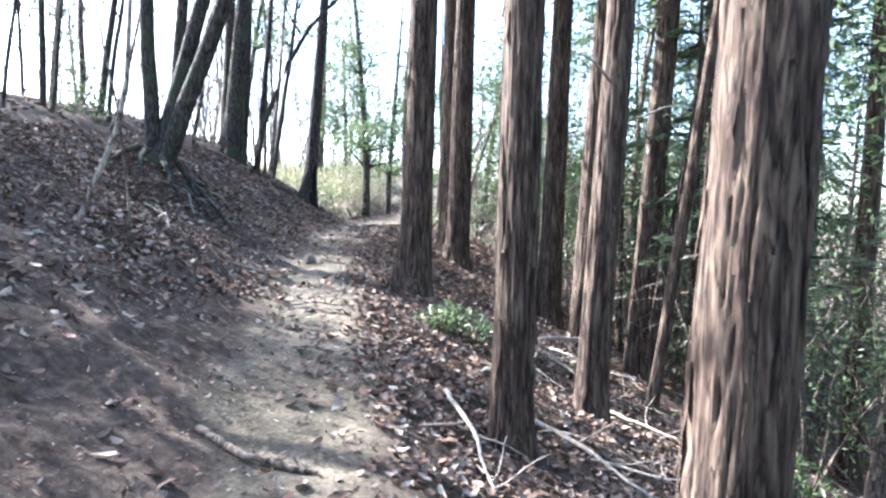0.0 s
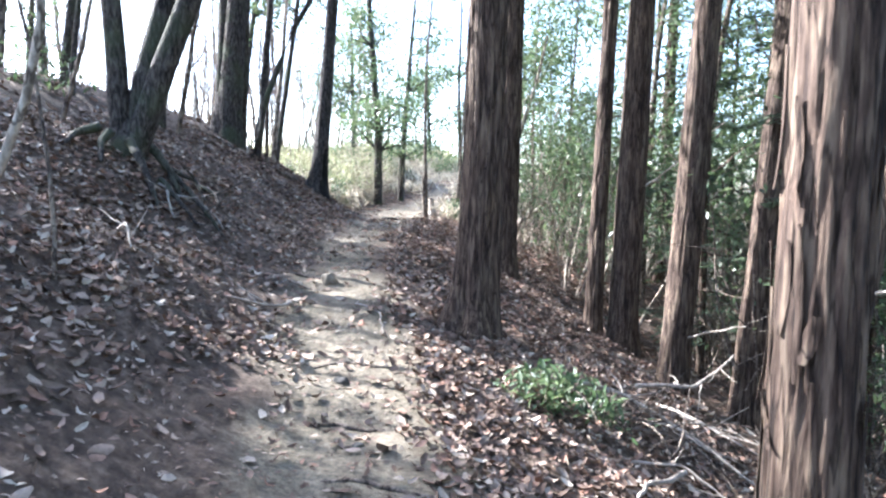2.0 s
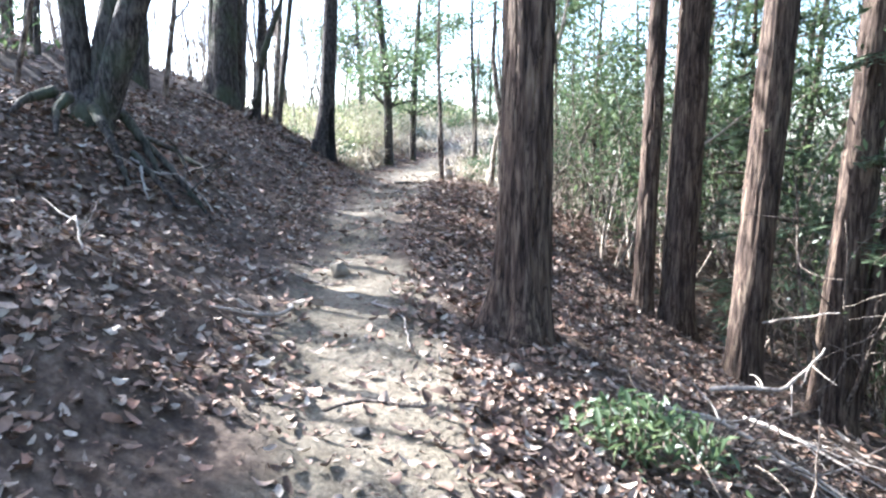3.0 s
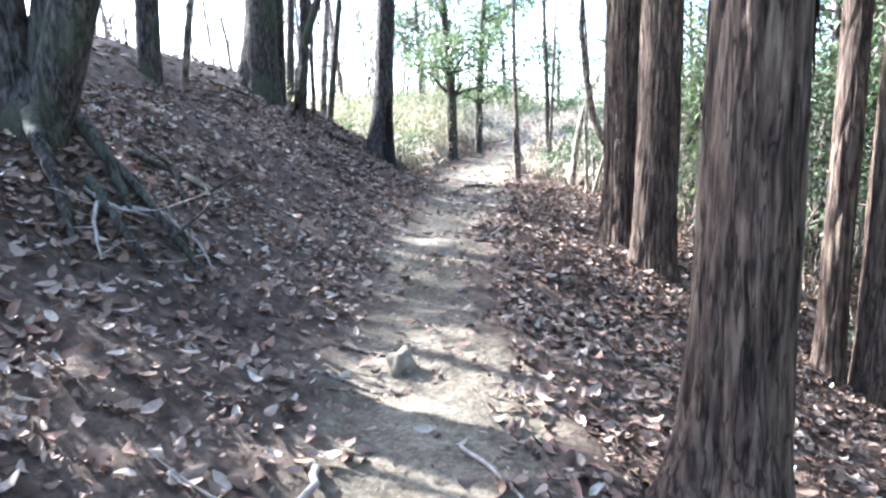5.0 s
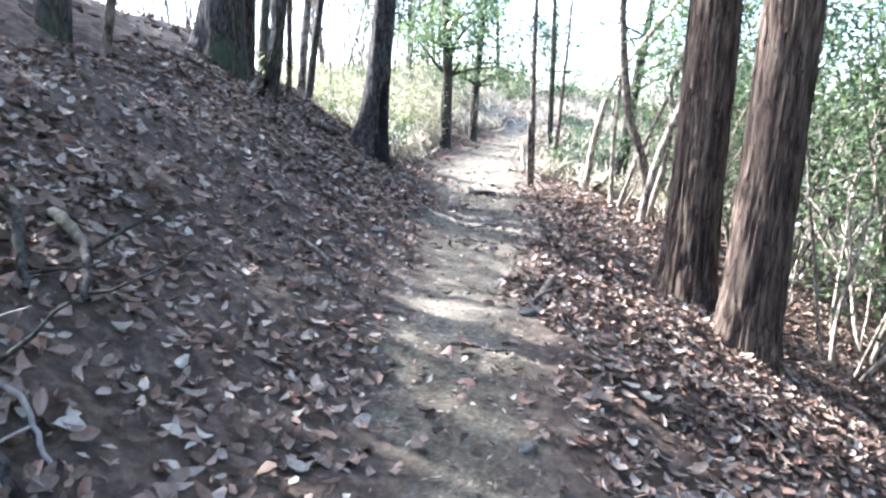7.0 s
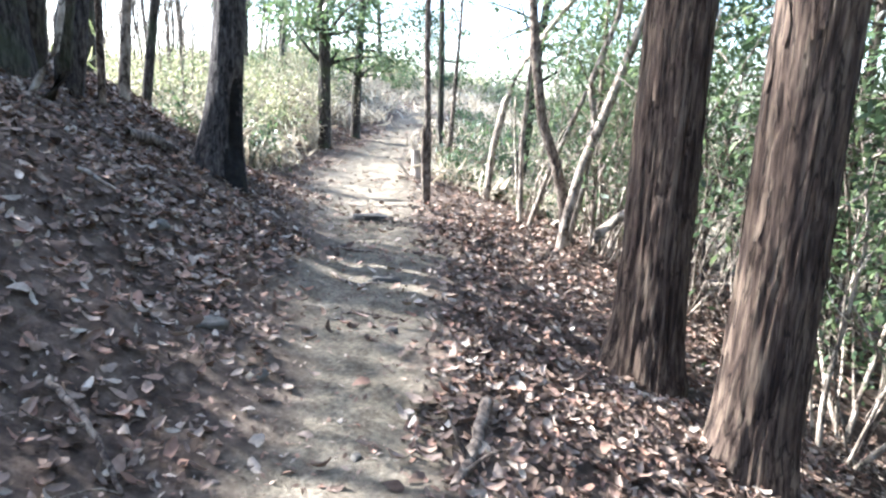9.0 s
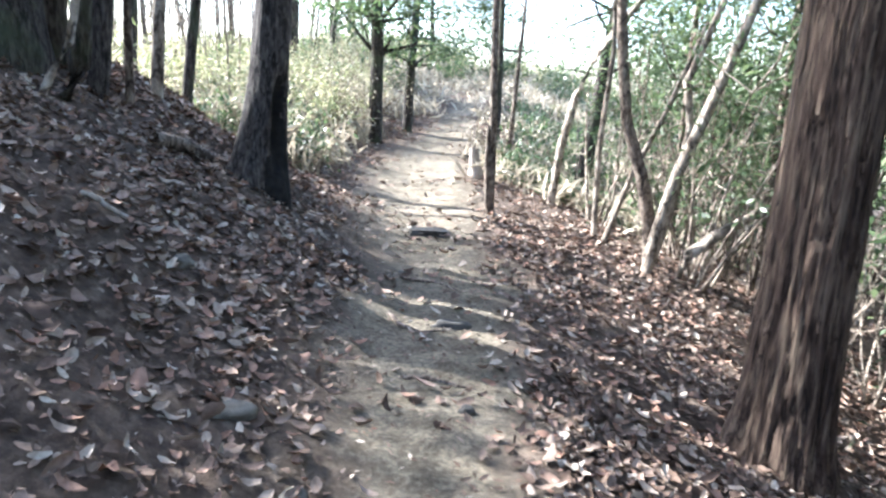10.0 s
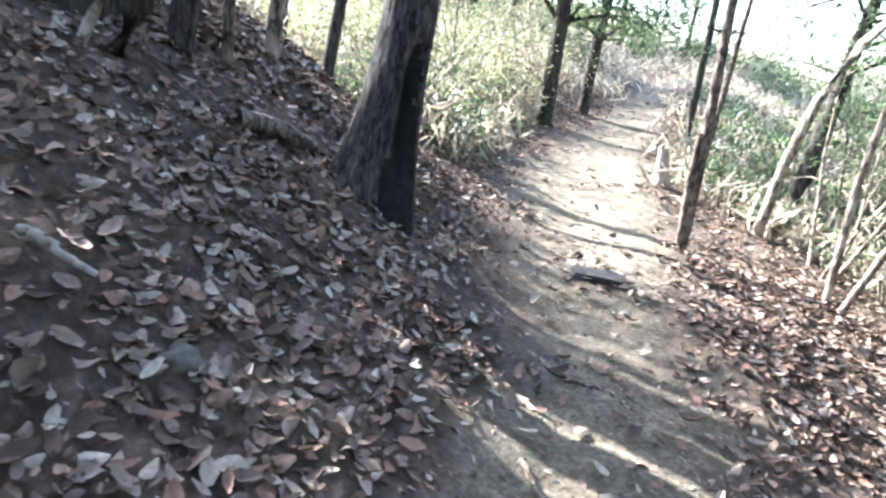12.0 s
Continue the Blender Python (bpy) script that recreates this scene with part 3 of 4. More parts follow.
curved_sapling("bent_sapling", -2.84, 5.48, [(0, 0, -0.1, 0.028), (0.08, 0, 0.12, 0.026), (0.2, 0, 0.38, 0.024), (0.33, 0, 0.7, 0.022), (0.41, 0, 1.05, 0.021), (0.43, 0, 1.4, 0.020), (0.40, 0.1, 1.8, 0.018), (0.3, 0.1, 2.3, 0.016), (0.35, 0.2, 3.0, 0.013), (0.3, 0.3, 4.2, 0.008)], "pale bent sapling rising from the leafy bank", PALE)
tuft = thing("evergreen_twig", -2.5, 5.65, ground_at(-2.5, 5.65), "dark evergreen leaves on a thin stem above the bank", "sapling", "bank trees")
part("stem", tubes("stem", [wander((0, 0, -0.1), (-0.05, 0.1, 1), 3.4, 0.012, 0.005, 10, 0.05, 0.01, np.random.default_rng(97))], 7), TWIG, tuft)
part("crown", leafy_crown("crown", 98, [(-0.1, 0.3, 2.9), (-0.35, 0.3, 3.1), (0.15, 0.35, 3.0), (-0.15, 0.4, 3.4), (0.1, 0.2, 3.5), (-0.4, 0.3, 3.5)], 26, 0.13, 0.09), BROADLEAF, tuft, kind="stuff")
curved_sapling("bent_sapling", -4.1, 14.15, [(0, 0, -0.1, 0.026), (0.1, 0, 0.1, 0.025), (0.22, 0, 0.28, 0.024), (0.28, 0, 0.55, 0.023), (0.29, 0, 0.9, 0.02), (0.27, 0, 1.5, 0.017), (0.35, 0.1, 2.6, 0.01)], "pale bent sapling curving up on the bank crest", PALE)
curved_sapling("bent_sapling", -4.02, 14.3, [(-0.15, 0, 0.0, 0.03), (0, 0, -0.05, 0.06), (0.12, 0, 0.2, 0.065), (0.15, 0, 0.55, 0.06), (0.25, 0, 0.95, 0.055), (0.5, 0, 1.6, 0.05), (0.75, 0, 2.2, 0.045), (1.15, 0.2, 3.0, 0.04), (1.9, 0.4, 3.9, 0.03), (2.8, 0.6, 4.7, 0.015)], "dark crooked tree arching over the bank crest", OAK)

for k, (x, y, h, r, ln) in enumerate([(-5.5, 9.5, 6, 0.05, 0.08), (-5.9, 10.4, 7, 0.06, -0.03), (-5.2, 9.1, 5, 0.03, 0.12), (-5.7, 8.3, 6, 0.045, 0.02), (-5.3, 10.9, 6.5, 0.04, 0.15), (-6.1, 11.6, 7, 0.055, 0.0), (-4.9, 7.7, 5, 0.025, 0.1), (-6.0, 7.4, 6, 0.05, -0.05)]):
    bare_tree("young_tree", x, y, h, r, "slender bare sapling on the bank crest", 420 + k, TWIG if k % 2 else OAK, (ln, 0), 5, 0.3, 0.05, "crest saplings", 2)

# bare woods behind the bank and beyond
WOODS = [bare_limbs(200 + k, h, r, (ln, 0), f, 0.22, 0.055, 6) for k, (h, r, ln, f) in enumerate([(9, 0.07, 0.05, 13), (11, 0.10, 0.0, 14), (8, 0.05, 0.1, 12), (10, 0.085, -0.04, 13), (7, 0.04, 0.04, 12), (8.5, 0.06, 0.14, 13)])]
WOOD_MESH = [(tubes("trunk", [a], 8), tubes("branches", c, 4)) for a, c in WOODS]
STEMS = [bare_limbs(240 + k, h, r, (ln, 0), 4, 0.3, 0.04, 3) for k, (h, r, ln) in enumerate([(5, 0.018, 0.05), (6, 0.022, 0.0), (4.5, 0.015, 0.12), (5.5, 0.02, -0.06)])]
STEM_MESH = [(tubes("trunk", [a], 6), tubes("branches", c, 4)) for a, c in STEMS]


def wood_copy(pairs, k, x, y, label, mat, group, name="bare_tree", turn=0.0, size=1.0):
    a, c = pairs[k % len(pairs)]
    t = thing(name, x, y, ground_at(x, y), label, "tree", group, turn=turn)
    t.scale = (size, size, size)
    for n, me, kd in (("trunk", a, ""), ("branchwork", c, "stuff")):
        o = part(n, me, mat, t, kind=kd)
        if me.materials[0] is not mat:
            o.material_slots[0].link = "OBJECT"
            o.material_slots[0].material = mat
    return t


rng = np.random.default_rng(31)
spots = []
for k in range(64):
    y = rng.uniform(3, 46)
    x = rng.uniform(-22, -5.6) if y < 18 else rng.uniform(-20, -3.4 + 0.02 * y)
    if y < 18 and x > -6.2 and y > 6:
        x -= 1.0
    if y > 17.5 and (k % 3 or x > -7):
        continue
    spots.append((x, y))
for k in range(46):
    spots.append((rng.uniform(-24, -4 + 0.05 * k), 31 + 18 * rng.uniform()))
for k, (x, y) in enumerate(spots):
    wood_copy(WOOD_MESH, k, x, y, "bare grey-brown winter tree behind the bank", (PALE, TWIG, OAK)[k % 3], "bare woods", turn=rng.uniform(0, 360), size=rng.uniform(0.8, 1.25))
for k in range(150):
    y = rng.uniform(16.5, 36)
    x = rng.uniform(-13, -4.0)
    if y < 19 and x > -5.2:
        x -= 1.6
    wood_copy(STEM_MESH, k, x, y, "thin pale stem in the thicket", PALE if k % 2 else TWIG, "thicket stems", "thin_stem", rng.uniform(0, 360), rng.uniform(0.7, 1.2))


# trees further up the trail
def leafy_tree(x, y, height, radius, label, seed, lean=(0, 0), clumps=22, low=0.35, mat=OAK, spread=0.45, size=0.16, per=70, reach=1.6, name="evergreen_tree", group="evergreens by the trail"):
    t = thing(name, x, y, ground_at(x, y), label, "tree", group)
    rng = np.random.default_rng(seed)
    trunk = wander((0, 0, -0.3), (lean[0], lean[1], 1), height, radius, radius * 0.3, 14, 0.02, 0.0, rng)
    limbs, tips = [], []
    for _ in range(clumps):
        k = int(14 * (low + (1 - low) * rng.uniform()))
        p = trunk[min(k, 14)]
        a = rng.uniform(0, 2 * np.pi)
        limb = wander(p[:3], (math.cos(a), math.sin(a), rng.uniform(0.0, 0.8)), reach * rng.uniform(0.5, 1.2), max(p[3] * 0.4, 0.008), 0.004, 6, 0.15, 0.0, rng)
        limbs.append(limb)
        tips += [limb[-1][:3], limb[4][:3]]
    part("trunk", tubes("trunk", [trunk], 12), mat, t)
    part("branchwork", tubes("branchwork", limbs, 5), mat, t, kind="stuff")
    part("crown", leafy_crown("crown", seed + 1, tips, per, spread, size), BROADLEAF, t, kind="stuff")
    return t


leafy_tree(-2.78, 23.6, 9, 0.145, "evergreen tree with green tufts beside the sunny trail", 301, (0.01, 0), 26, 0.22, reach=1.25, per=70, spread=0.28)
leafy_tree(-2.2, 25.4, 8, 0.12, "evergreen tree with dark leaves past the trail bend", 302, (0.02, 0), 20, 0.24, reach=1.3, per=70, spread=0.28)
leafy_tree(-0.2, 25.3, 8, 0.08, "slim tree with few leaves by the upper trail", 303, (0.01, 0), 2, 0.3, per=20)
leafy_tree(-6.2, 33, 10, 0.2, "tall evergreen beyond the thicket", 304, (0.05, 0), 22, 0.4)
leafy_tree(0.9, 40, 3.6, 0.1, "round evergreen on the far ridge", 305, (0, 0), 14, 0.35, spread=0.35, size=0.2)
leafy_tree(-1.6, 38, 5.5, 0.12, "dark evergreen on the far ridge", 306, (0, 0), 24, 0.4, spread=0.5, size=0.22)
leafy_tree(-5.8, 19.5, 8, 0.1, "evergreen with dark hanging leaves in the bare woods", 307, (0.03, 0), 16, 0.5)
leafy_tree(-4.7, 18.3, 8.5, 0.07, "slim evergreen hanging green leaves over the trail", 313, (0.12, 0), 18, 0.5, per=60, size=0.13)
leafy_tree(-5.6, 11.2, 7, 0.06, "evergreen with dark leaves above the bank", 308, (0.1, 0), 12, 0.5, per=50)
# tall evergreens added behind the bank so that their crowns dapple the trail with shade: x, y, heights of the crown
# foot and top, reach, clumps
for k, (x, y, foot, top, reach, clumps) in enumerate([(-12.2, 7.7, 6.6, 9.9, 1.4, 24), (-11.8, 6.6, 6.4, 9.4, 1.2, 24), (-11.6, 7.3, 5.8, 8.6, 1.0, 18), (-11.4, 8.9, 6.2, 9.2, 1.0, 15), (-10.5, 10.8, 6.0, 8.6, 0.8, 9), (-12.0, 16.0, 7.0, 10.0, 1.8, 24), (-12.5, 18.3, 7.2, 10.0, 1.5, 22), (-11.5, 19.9, 6.6, 9.6, 1.3, 20), (-11.0, 13.8, 8.2, 9.8, 0.7, 10), (-12.0, 15.0, 7.4, 9.7, 0.9, 10), (-12.4, 17.7, 11.5, 13.6, 1.2, 15), (-12.6, 10.2, 10.6, 12.6, 0.9, 6)]):
    z = ground_at(x, y)
    leafy_tree(x, y, top - z, 0.12, "tall evergreen tree added behind the bank to shade the trail", 320 + k, (0, 0), clumps, (foot - z) / (top - z), reach=reach, spread=0.42, size=0.17, per=50, group="tall evergreens")
rng = np.random.default_rng(36)
for k, (x, y) in enumerate([(3.9, 6.2), (5.0, 11.5), (3.6, 13.6), (7.2, 13.0), (5.2, 15.6), (8.5, 16.0), (6.4, 18.5), (9.5, 12.0), (10.5, 8.0), (12.5, 14), (11, 19), (7.6, 22), (15, 10), (14, 18), (3.3, 15.9), (4.6, 17.9), (6.0, 19.8), (2.9, 14.3), (5.4, 14.0)]):
    leafy_tree(x, y, rng.uniform(7, 10), rng.uniform(0.05, 0.09), "leafy evergreen tree on the shaded slope", 370 + k, (rng.uniform(0, 0.08), 0), 22, 0.22, reach=1.7, spread=0.36, size=0.12, per=88, mat=TWIG, group="slope evergreens")
for k, (x, y) in enumerate([(1.5, 18.6), (2.1, 20.2), (2.8, 21.5), (1.9, 17.2), (3.4, 19.4)]):
    leafy_tree(x, y, rng.uniform(6.5, 8.5), 0.045, "slim leafy evergreen at the edge of the slope", 345 + k, (rng.uniform(-0.03, 0.1), 0), 22, 0.25, reach=1.1, spread=0.34, size=0.12, per=85, mat=TWIG, group="slope evergreens")
# the woods close in behind the start of the walk: unseen trees added to block skylight
for k, (x, y) in enumerate([(-3, -9), (4.6, -6), (8.5, -1.5), (-8, -6), (1, -12), (5.4, -2.6), (6.6, 1.4), (1.4, -6.6), (-4, -5.8), (10.5, 1), (12.5, -3)]):
    leafy_tree(x, y, 11, 0.15, "unseen broad evergreen added behind the start of the trail to block skylight", 350 + k, (0, 0), 34, 0.12, reach=2.6, spread=0.6, size=0.24, per=60, group="evergreens behind")

t = thing("young_tree", -1.04, 17.3, ground_at(-1.04, 17.3), "thin upright tree at the edge of the sunny trail", "tree", "trail edge trees")
part("trunk", tubes("trunk", [wander((0, 0, -0.2), (0.0, 0, 1), 6, 0.046, 0.02, 16, 0.03, 0.02, np.random.default_rng(91))], 10), TWIG, t)
part("stub", tubes("stub", [[(-0.03, 0, 0.1, 0.03), (-0.06, 0, 0.6, 0.028), (-0.065, 0, 1.0, 0.02)]], 8), TWIG, t)
part("crown", leafy_crown("crown", 92, [(0.1, 0, 3.2), (-0.5, 0.1, 3.0), (0.5, 0.2, 3.1), (0, 0, 4.4), (0.6, 0, 4.8), (-0.6, 0.2, 5.0)], 45, 0.25, 0.13), BROADLEAF, t)
bare_tree("young_tree", -0.35, 22.0, 6, 0.05, "slim bare tree beside the upper trail", 93, TWIG, (0.03, 0), 5, 0.4, 0.03, "trail edge trees")
curved_sapling("leaning_sapling", 0.02, 19.5, [(0, 0, -0.2, 0.065), (0.05, 0, 0.3, 0.06), (0.10, 0, 0.8, 0.058), (0.25, 0, 1.5, 0.055), (0.5, 0, 2.1, 0.05), (0.95, 0, 2.7, 0.045), (1.6, 0, 3.5, 0.035), (2.2, 0, 4.6, 0.02)], "pale smooth sapling leaning out over the slope", PALE)


# ---- understorey on the slope: many-stemmed evergreen shrubs ----
def shrub_template(seed, stems, height, leaf, per, lean, spread=0.3):
    rng = np.random.default_rng(seed)
    limbs, tips = [], []
    for _ in range(stems):
        a = rng.uniform(0, 2 * np.pi)
        s = wander((0.12 * math.cos(a), 0.12 * math.sin(a), -0.2), (0.35 * math.cos(a) + lean, 0.35 * math.sin(a), 1), height * rng.uniform(0.7, 1.15), rng.uniform(0.016, 0.034), 0.006, 10, 0.09, 0.01, rng)
        limbs.append([s])
        for _ in range(4):
            p = s[rng.integers(4, 10)]
            t2 = wander(p[:3], rng.normal(0, 1, 3) + (0, 0, 0.6), height * rng.uniform(0.15, 0.3), 0.010, 0.003, 5, 0.2, 0.0, rng)
            limbs[-1].append(t2)
            tips += [t2[-1][:3], t2[3][:3]]
        tips.append(s[-1][:3])
    crown = leafy_crown("crown", seed + 1, tips, per, spread, leaf)
    return [tubes("stem", s, 5) for s in limbs], crown


SHRUBS = [shrub_template(400 + k, *v) for k, v in enumerate([(5, 3.6, 0.10, 26, 0.2), (6, 3.0, 0.09, 22, 0.1), (4, 4.4, 0.10, 26, 0.3), (7, 2.6, 0.09, 14, 0.15), (5, 3.8, 0.11, 8, 0.2)])]


def shrub(k, x, y, label, mat, turn=0.0, size=1.0, leafy=True):
    stems, crown = SHRUBS[k % len(SHRUBS)]
    t = thing("evergreen_shrub", x, y, ground_at(x, y), label, "shrub", "slope shrubs", turn=turn)
    t.scale = (size, size, size)
    for me in stems:
        o = part("stem", me, mat, t)
        if me.materials[0] is not mat:
            o.material_slots[0].link = "OBJECT"
            o.material_slots[0].material = mat
    if leafy:
        part("crown", crown, BROADLEAF, t, kind="stuff")
    return t


rng = np.random.default_rng(57)
for k in range(46):
    y = rng.uniform(12.5, 30)
    x = rng.uniform(1.2, 9) if y > 14.5 else rng.uniform(2.0, 9)
    if y > 20:
        x = max(x, 0.27 * (y - 10.3) - 1.2)
    shrub(k, x, y, "many-stemmed evergreen shrub on the slope", (PALE, TWIG, TWIG)[k % 3], rng.uniform(-50, 50), rng.uniform(0.7, 1.2))
for k in range(16):
    y = rng.uniform(5.5, 12)
    x = rng.uniform(3.0, 8)
    shrub(k + 3, x, y, "thin-stemmed shrub on the shaded slope", TWIG, rng.uniform(0, 360), rng.uniform(0.7, 1.1))
for k, (x, y) in enumerate([(0.75, 16.1), (1.0, 16.5), (1.45, 13.0), (1.9, 13.3), (0.45, 18.6), (1.0, 21.8)]):
    shrub(k + 2, x, y, "pale many-stemmed shrub at the slope edge", PALE, -20 + 15 * k, 0.8)


rng = np.random.default_rng(58)
for k in range(34):
    y = rng.uniform(8.0, 21)
    x = rng.uniform(1.1, 5.5) if y > 13.5 else rng.uniform(2.0, 6)
    shrub(k, x, y, "bare tangled brush with pale stems on the slope", PALE if k % 3 else TWIG, rng.uniform(0, 360), rng.uniform(0.45, 0.8), False)


def leaning_clump(x, y):
    """The clump of smooth stems that fans out beside the trail."""
    t = thing("stem_clump", x, y, ground_at(x, y), "clump of smooth crooked stems fanning out beside the trail", "shrub", "slope shrubs")
    stems = [
        [(-0.12, 1.4, -0.2, 0.035), (-0.14, 1.4, 0.4, 0.033), (-0.16, 1.4, 1.0, 0.03), (-0.1, 1.4, 2.0, 0.026), (-0.2, 1.4, 3.4, 0.018)],
        [(0.28, 0.6, -0.2, 0.075), (0.2, 0.6, 0.35, 0.07), (0.08, 0.6, 0.8, 0.06), (-0.12, 0.6, 1.3, 0.055), (-0.22, 0.6, 1.9, 0.052), (-0.3, 0.6, 2.6, 0.045), (-0.25, 0.6, 3.6, 0.03)],
        [(0.0, 0.0, -0.2, 0.055), (0.06, 0.0, 0.3, 0.052), (0.2, 0.0, 0.9, 0.05), (0.42, 0.0, 1.5, 0.047), (0.62, 0.0, 2.1, 0.042), (0.9, 0.0, 3.0, 0.035), (1.1, 0.0, 3.9, 0.02)],
        [(0.12, 0.3, -0.2, 0.04), (0.3, 0.3, 0.6, 0.038), (0.38, 0.3, 1.3, 0.036), (0.3, 0.3, 1.7, 0.034), (0.55, 0.3, 2.4, 0.03), (0.6, 0.3, 3.4, 0.02)],
        [(-0.1, 1.3, -0.2, 0.03), (0.15, 1.2, 0.7, 0.028), (0.45, 1.1, 1.5, 0.025), (0.7, 1.0, 2.3, 0.02)],
        [(0.4, 0.25, -0.2, 0.06), (0.5, 0.25, 0.12, 0.058), (0.72, 0.25, 0.3, 0.052), (1.05, 0.25, 0.5, 0.045), (1.3, 0.25, 0.9, 0.038), (1.5, 0.25, 1.5, 0.028)],
    ]
    for k, s in enumerate(stems):
        part("stem", tubes("stem", [s], 10), PALE if k != 1 else TWIG, t)
    tips = [s[-1][:3] for s in stems] + [(0.5, 0.3, 2.9), (1.2, 0.4, 2.8), (0.2, 0.8, 3.4), (1.5, 0.5, 2.2), (0.9, 0.9, 3.4), (1.6, 0.8, 3.0)]
    part("crown", leafy_crown("crown", 431, tips, 60, 0.32, 0.1), BROADLEAF, t)


leaning_clump(0.26, 15.9)

# young conifers with hanging sprays on the slope
FIRS = [conifer_crown("crown", 500 + k, z0, z1, rc, nb, 110, 0.14) for k, (z0, z1, rc, nb) in enumerate([(0.8, 5.5, 1.7, 24), (1.4, 6.5, 1.9, 26), (0.6, 4.2, 1.4, 22)])]
FIR_TRUNK = tubes("trunk", [[(0, 0, -0.3, 0.06), (0.02, 0, 2, 0.05), (0.0, 0.02, 4, 0.035), (0, 0, 7, 0.01)]], 10)
for k, (x, y) in enumerate([(3.6, 7.4), (4.6, 10.4), (3.0, 11.6), (5.8, 7.6), (6.2, 12.2), (4.0, 14.6), (7.6, 9.3), (5.2, 16.2), (7.0, 14.5), (3.4, 9.3), (9.5, 11.5)]):
    t = thing("young_conifer", x, y, ground_at(x, y), "young dark green conifer with drooping sprays", "tree", "young conifers", turn=k * 67.0)
    part("trunk", FIR_TRUNK, CEDAR, t)
    leaf, limbs = FIRS[k % 3]
    part("branchwork", limbs, CEDAR, t, kind="stuff")
    part("crown", leaf, CONIFER, t, kind="stuff")


# ---- grasses and low plants ----
def blades(name, seed, xs, ys, height, size, mat, label, per=7, shape=GRASSY, spread=0.12):
    rng = np.random.default_rng(seed)
    x, y = np.repeat(xs, per) + rng.normal(0, spread, len(xs) * per), np.repeat(ys, per) + rng.normal(0, spread, len(xs) * per)
    n = len(x)
    z = ground_z(x, y) + rng.uniform(0.05, 1, n) * height
    along = rng.normal(0, 0.7, (n, 3)) + (0, 0, 0.7)
    v, q = scatter_leaves(shape, np.stack([x, y, z], -1), along, rng.normal(0, 1, (n, 3)), rng.uniform(0.6, 1.4, n) * size)
    return tagged(part(name, mesh_arrays(name, v, q), mat), label, "undergrowth", kind="stuff")


def low_leafy(x, y, tall, seed, mat=BROADLEAF, label="dark round bush on the far ridge", size=0.17):
    rng = np.random.default_rng(seed)
    t = thing("bush", x, y, ground_at(x, y), label, "bush", "bushes in the open")
    tips, stems = [], []
    for _ in range(9):
        s = wander((0, 0, -0.1), rng.normal(0, 0.6, 3) * (1, 1, 0) + (0, 0, 1), tall * rng.uniform(0.6, 1.1), 0.015, 0.004, 6, 0.15, 0, rng)
        stems.append(s)
        tips += [s[-1][:3], s[4][:3], s[3][:3]]
    part("stemwork", tubes("stemwork", stems, 5), TWIG, t, kind="stuff")
    part("foliage", leafy_crown("foliage", seed + 1, tips, 34, 0.16 * tall + 0.05, size), mat, t, kind="stuff")


rng = np.random.default_rng(77)
n = 1500
ys = rng.uniform(18.3, 34, n)
xs = rng.uniform(-13, -2.9, n)
keep = (trail_offset(xs, ys) < -1.3) & (value_noise(xs * 0.7, ys * 0.7, 41) > -0.02)
blades("dwarf_bamboo", 78, xs[keep], ys[keep], 0.95, 0.22, BAMBOO, "yellow-green dwarf bamboo thicket in full sun", 9, GRASSY, 0.2)
n = 3400
ys = rng.uniform(19.5, 42, n)
xs = rng.uniform(-8, 9, n)
side = trail_offset(xs, ys)
keep = (np.abs(side) > np.interp(ys, [19, 26, 32], [1.1, 0.7, 0.2])) & ((side > 0) | (ys > 27))
n = 900
gy = rng.uniform(16.8, 27, n)
gx = rng.uniform(-6.5, -2.4, n)
edge = trail_offset(gx, gy)
tall = (edge < -1.25) & (edge > -4.5) & (value_noise(gx * 1.1, gy * 1.1, 47) > -0.12) & ((gy > 18.4) | (edge > -1.7))
blades("tall_dry_grass", 82, gx[tall], gy[tall], 0.5, 0.32, DRYGRASS, "tall dry grass hanging over the trail edge", 9, GRASSY, 0.12)
blades("dry_grass", 79, xs[keep], ys[keep], 0.35, 0.34, DRYGRASS, "pale dry grass beside the sunny upper trail", 6, GRASSY, 0.2)
n = 420
ys = rng.uniform(19.5, 30, n)
xs = rng.uniform(-0.6, 3, n)
keep = (trail_offset(xs, ys) > 1.2) & (value_noise(xs, ys, 43) > 0.02)
blades("green_undergrowth", 80, xs[keep], ys[keep], 0.55, 0.13, BROADLEAF, "bright green low leaves beside the trail", 14, BLADE, 0.15)
n = 1500
ys = rng.uniform(36, 60, n)
xs = rng.uniform(-14, 16, n)
keep = np.abs(trail_offset(xs, ys)) > 1.2
leafy_tree(1.0, 22.2, 5.5, 0.15, "thick dark leaning trunk beyond the pale sapling", 333, (0.16, 0), 16, 0.4, size=0.13, per=60)
leafy_tree(-4.6, 31, 6, 0.12, "dark evergreen above the scrub", 332, (0, 0), 18, 0.3, size=0.2)
for k in range(26):
    x, y = -9 + 0.85 * k + 0.5 * math.sin(k * 2.3), 38 + 3.0 * math.sin(k * 1.7)
    low_leafy(x, y, 1.5 + 0.6 * math.sin(k * 3.1), 900 + k, size=0.12)
for k in range(44):
    x, y = -3.5 - 7.5 * ((k * 0.618) % 1), 18.6 + 0.36 * k
    low_leafy(x, y, 0.9 + 0.45 * math.sin(k * 2.1), 940 + k, BAMBOO if k % 3 else BROADLEAF, "pale yellow-green scrub bush in the sun", 0.09)
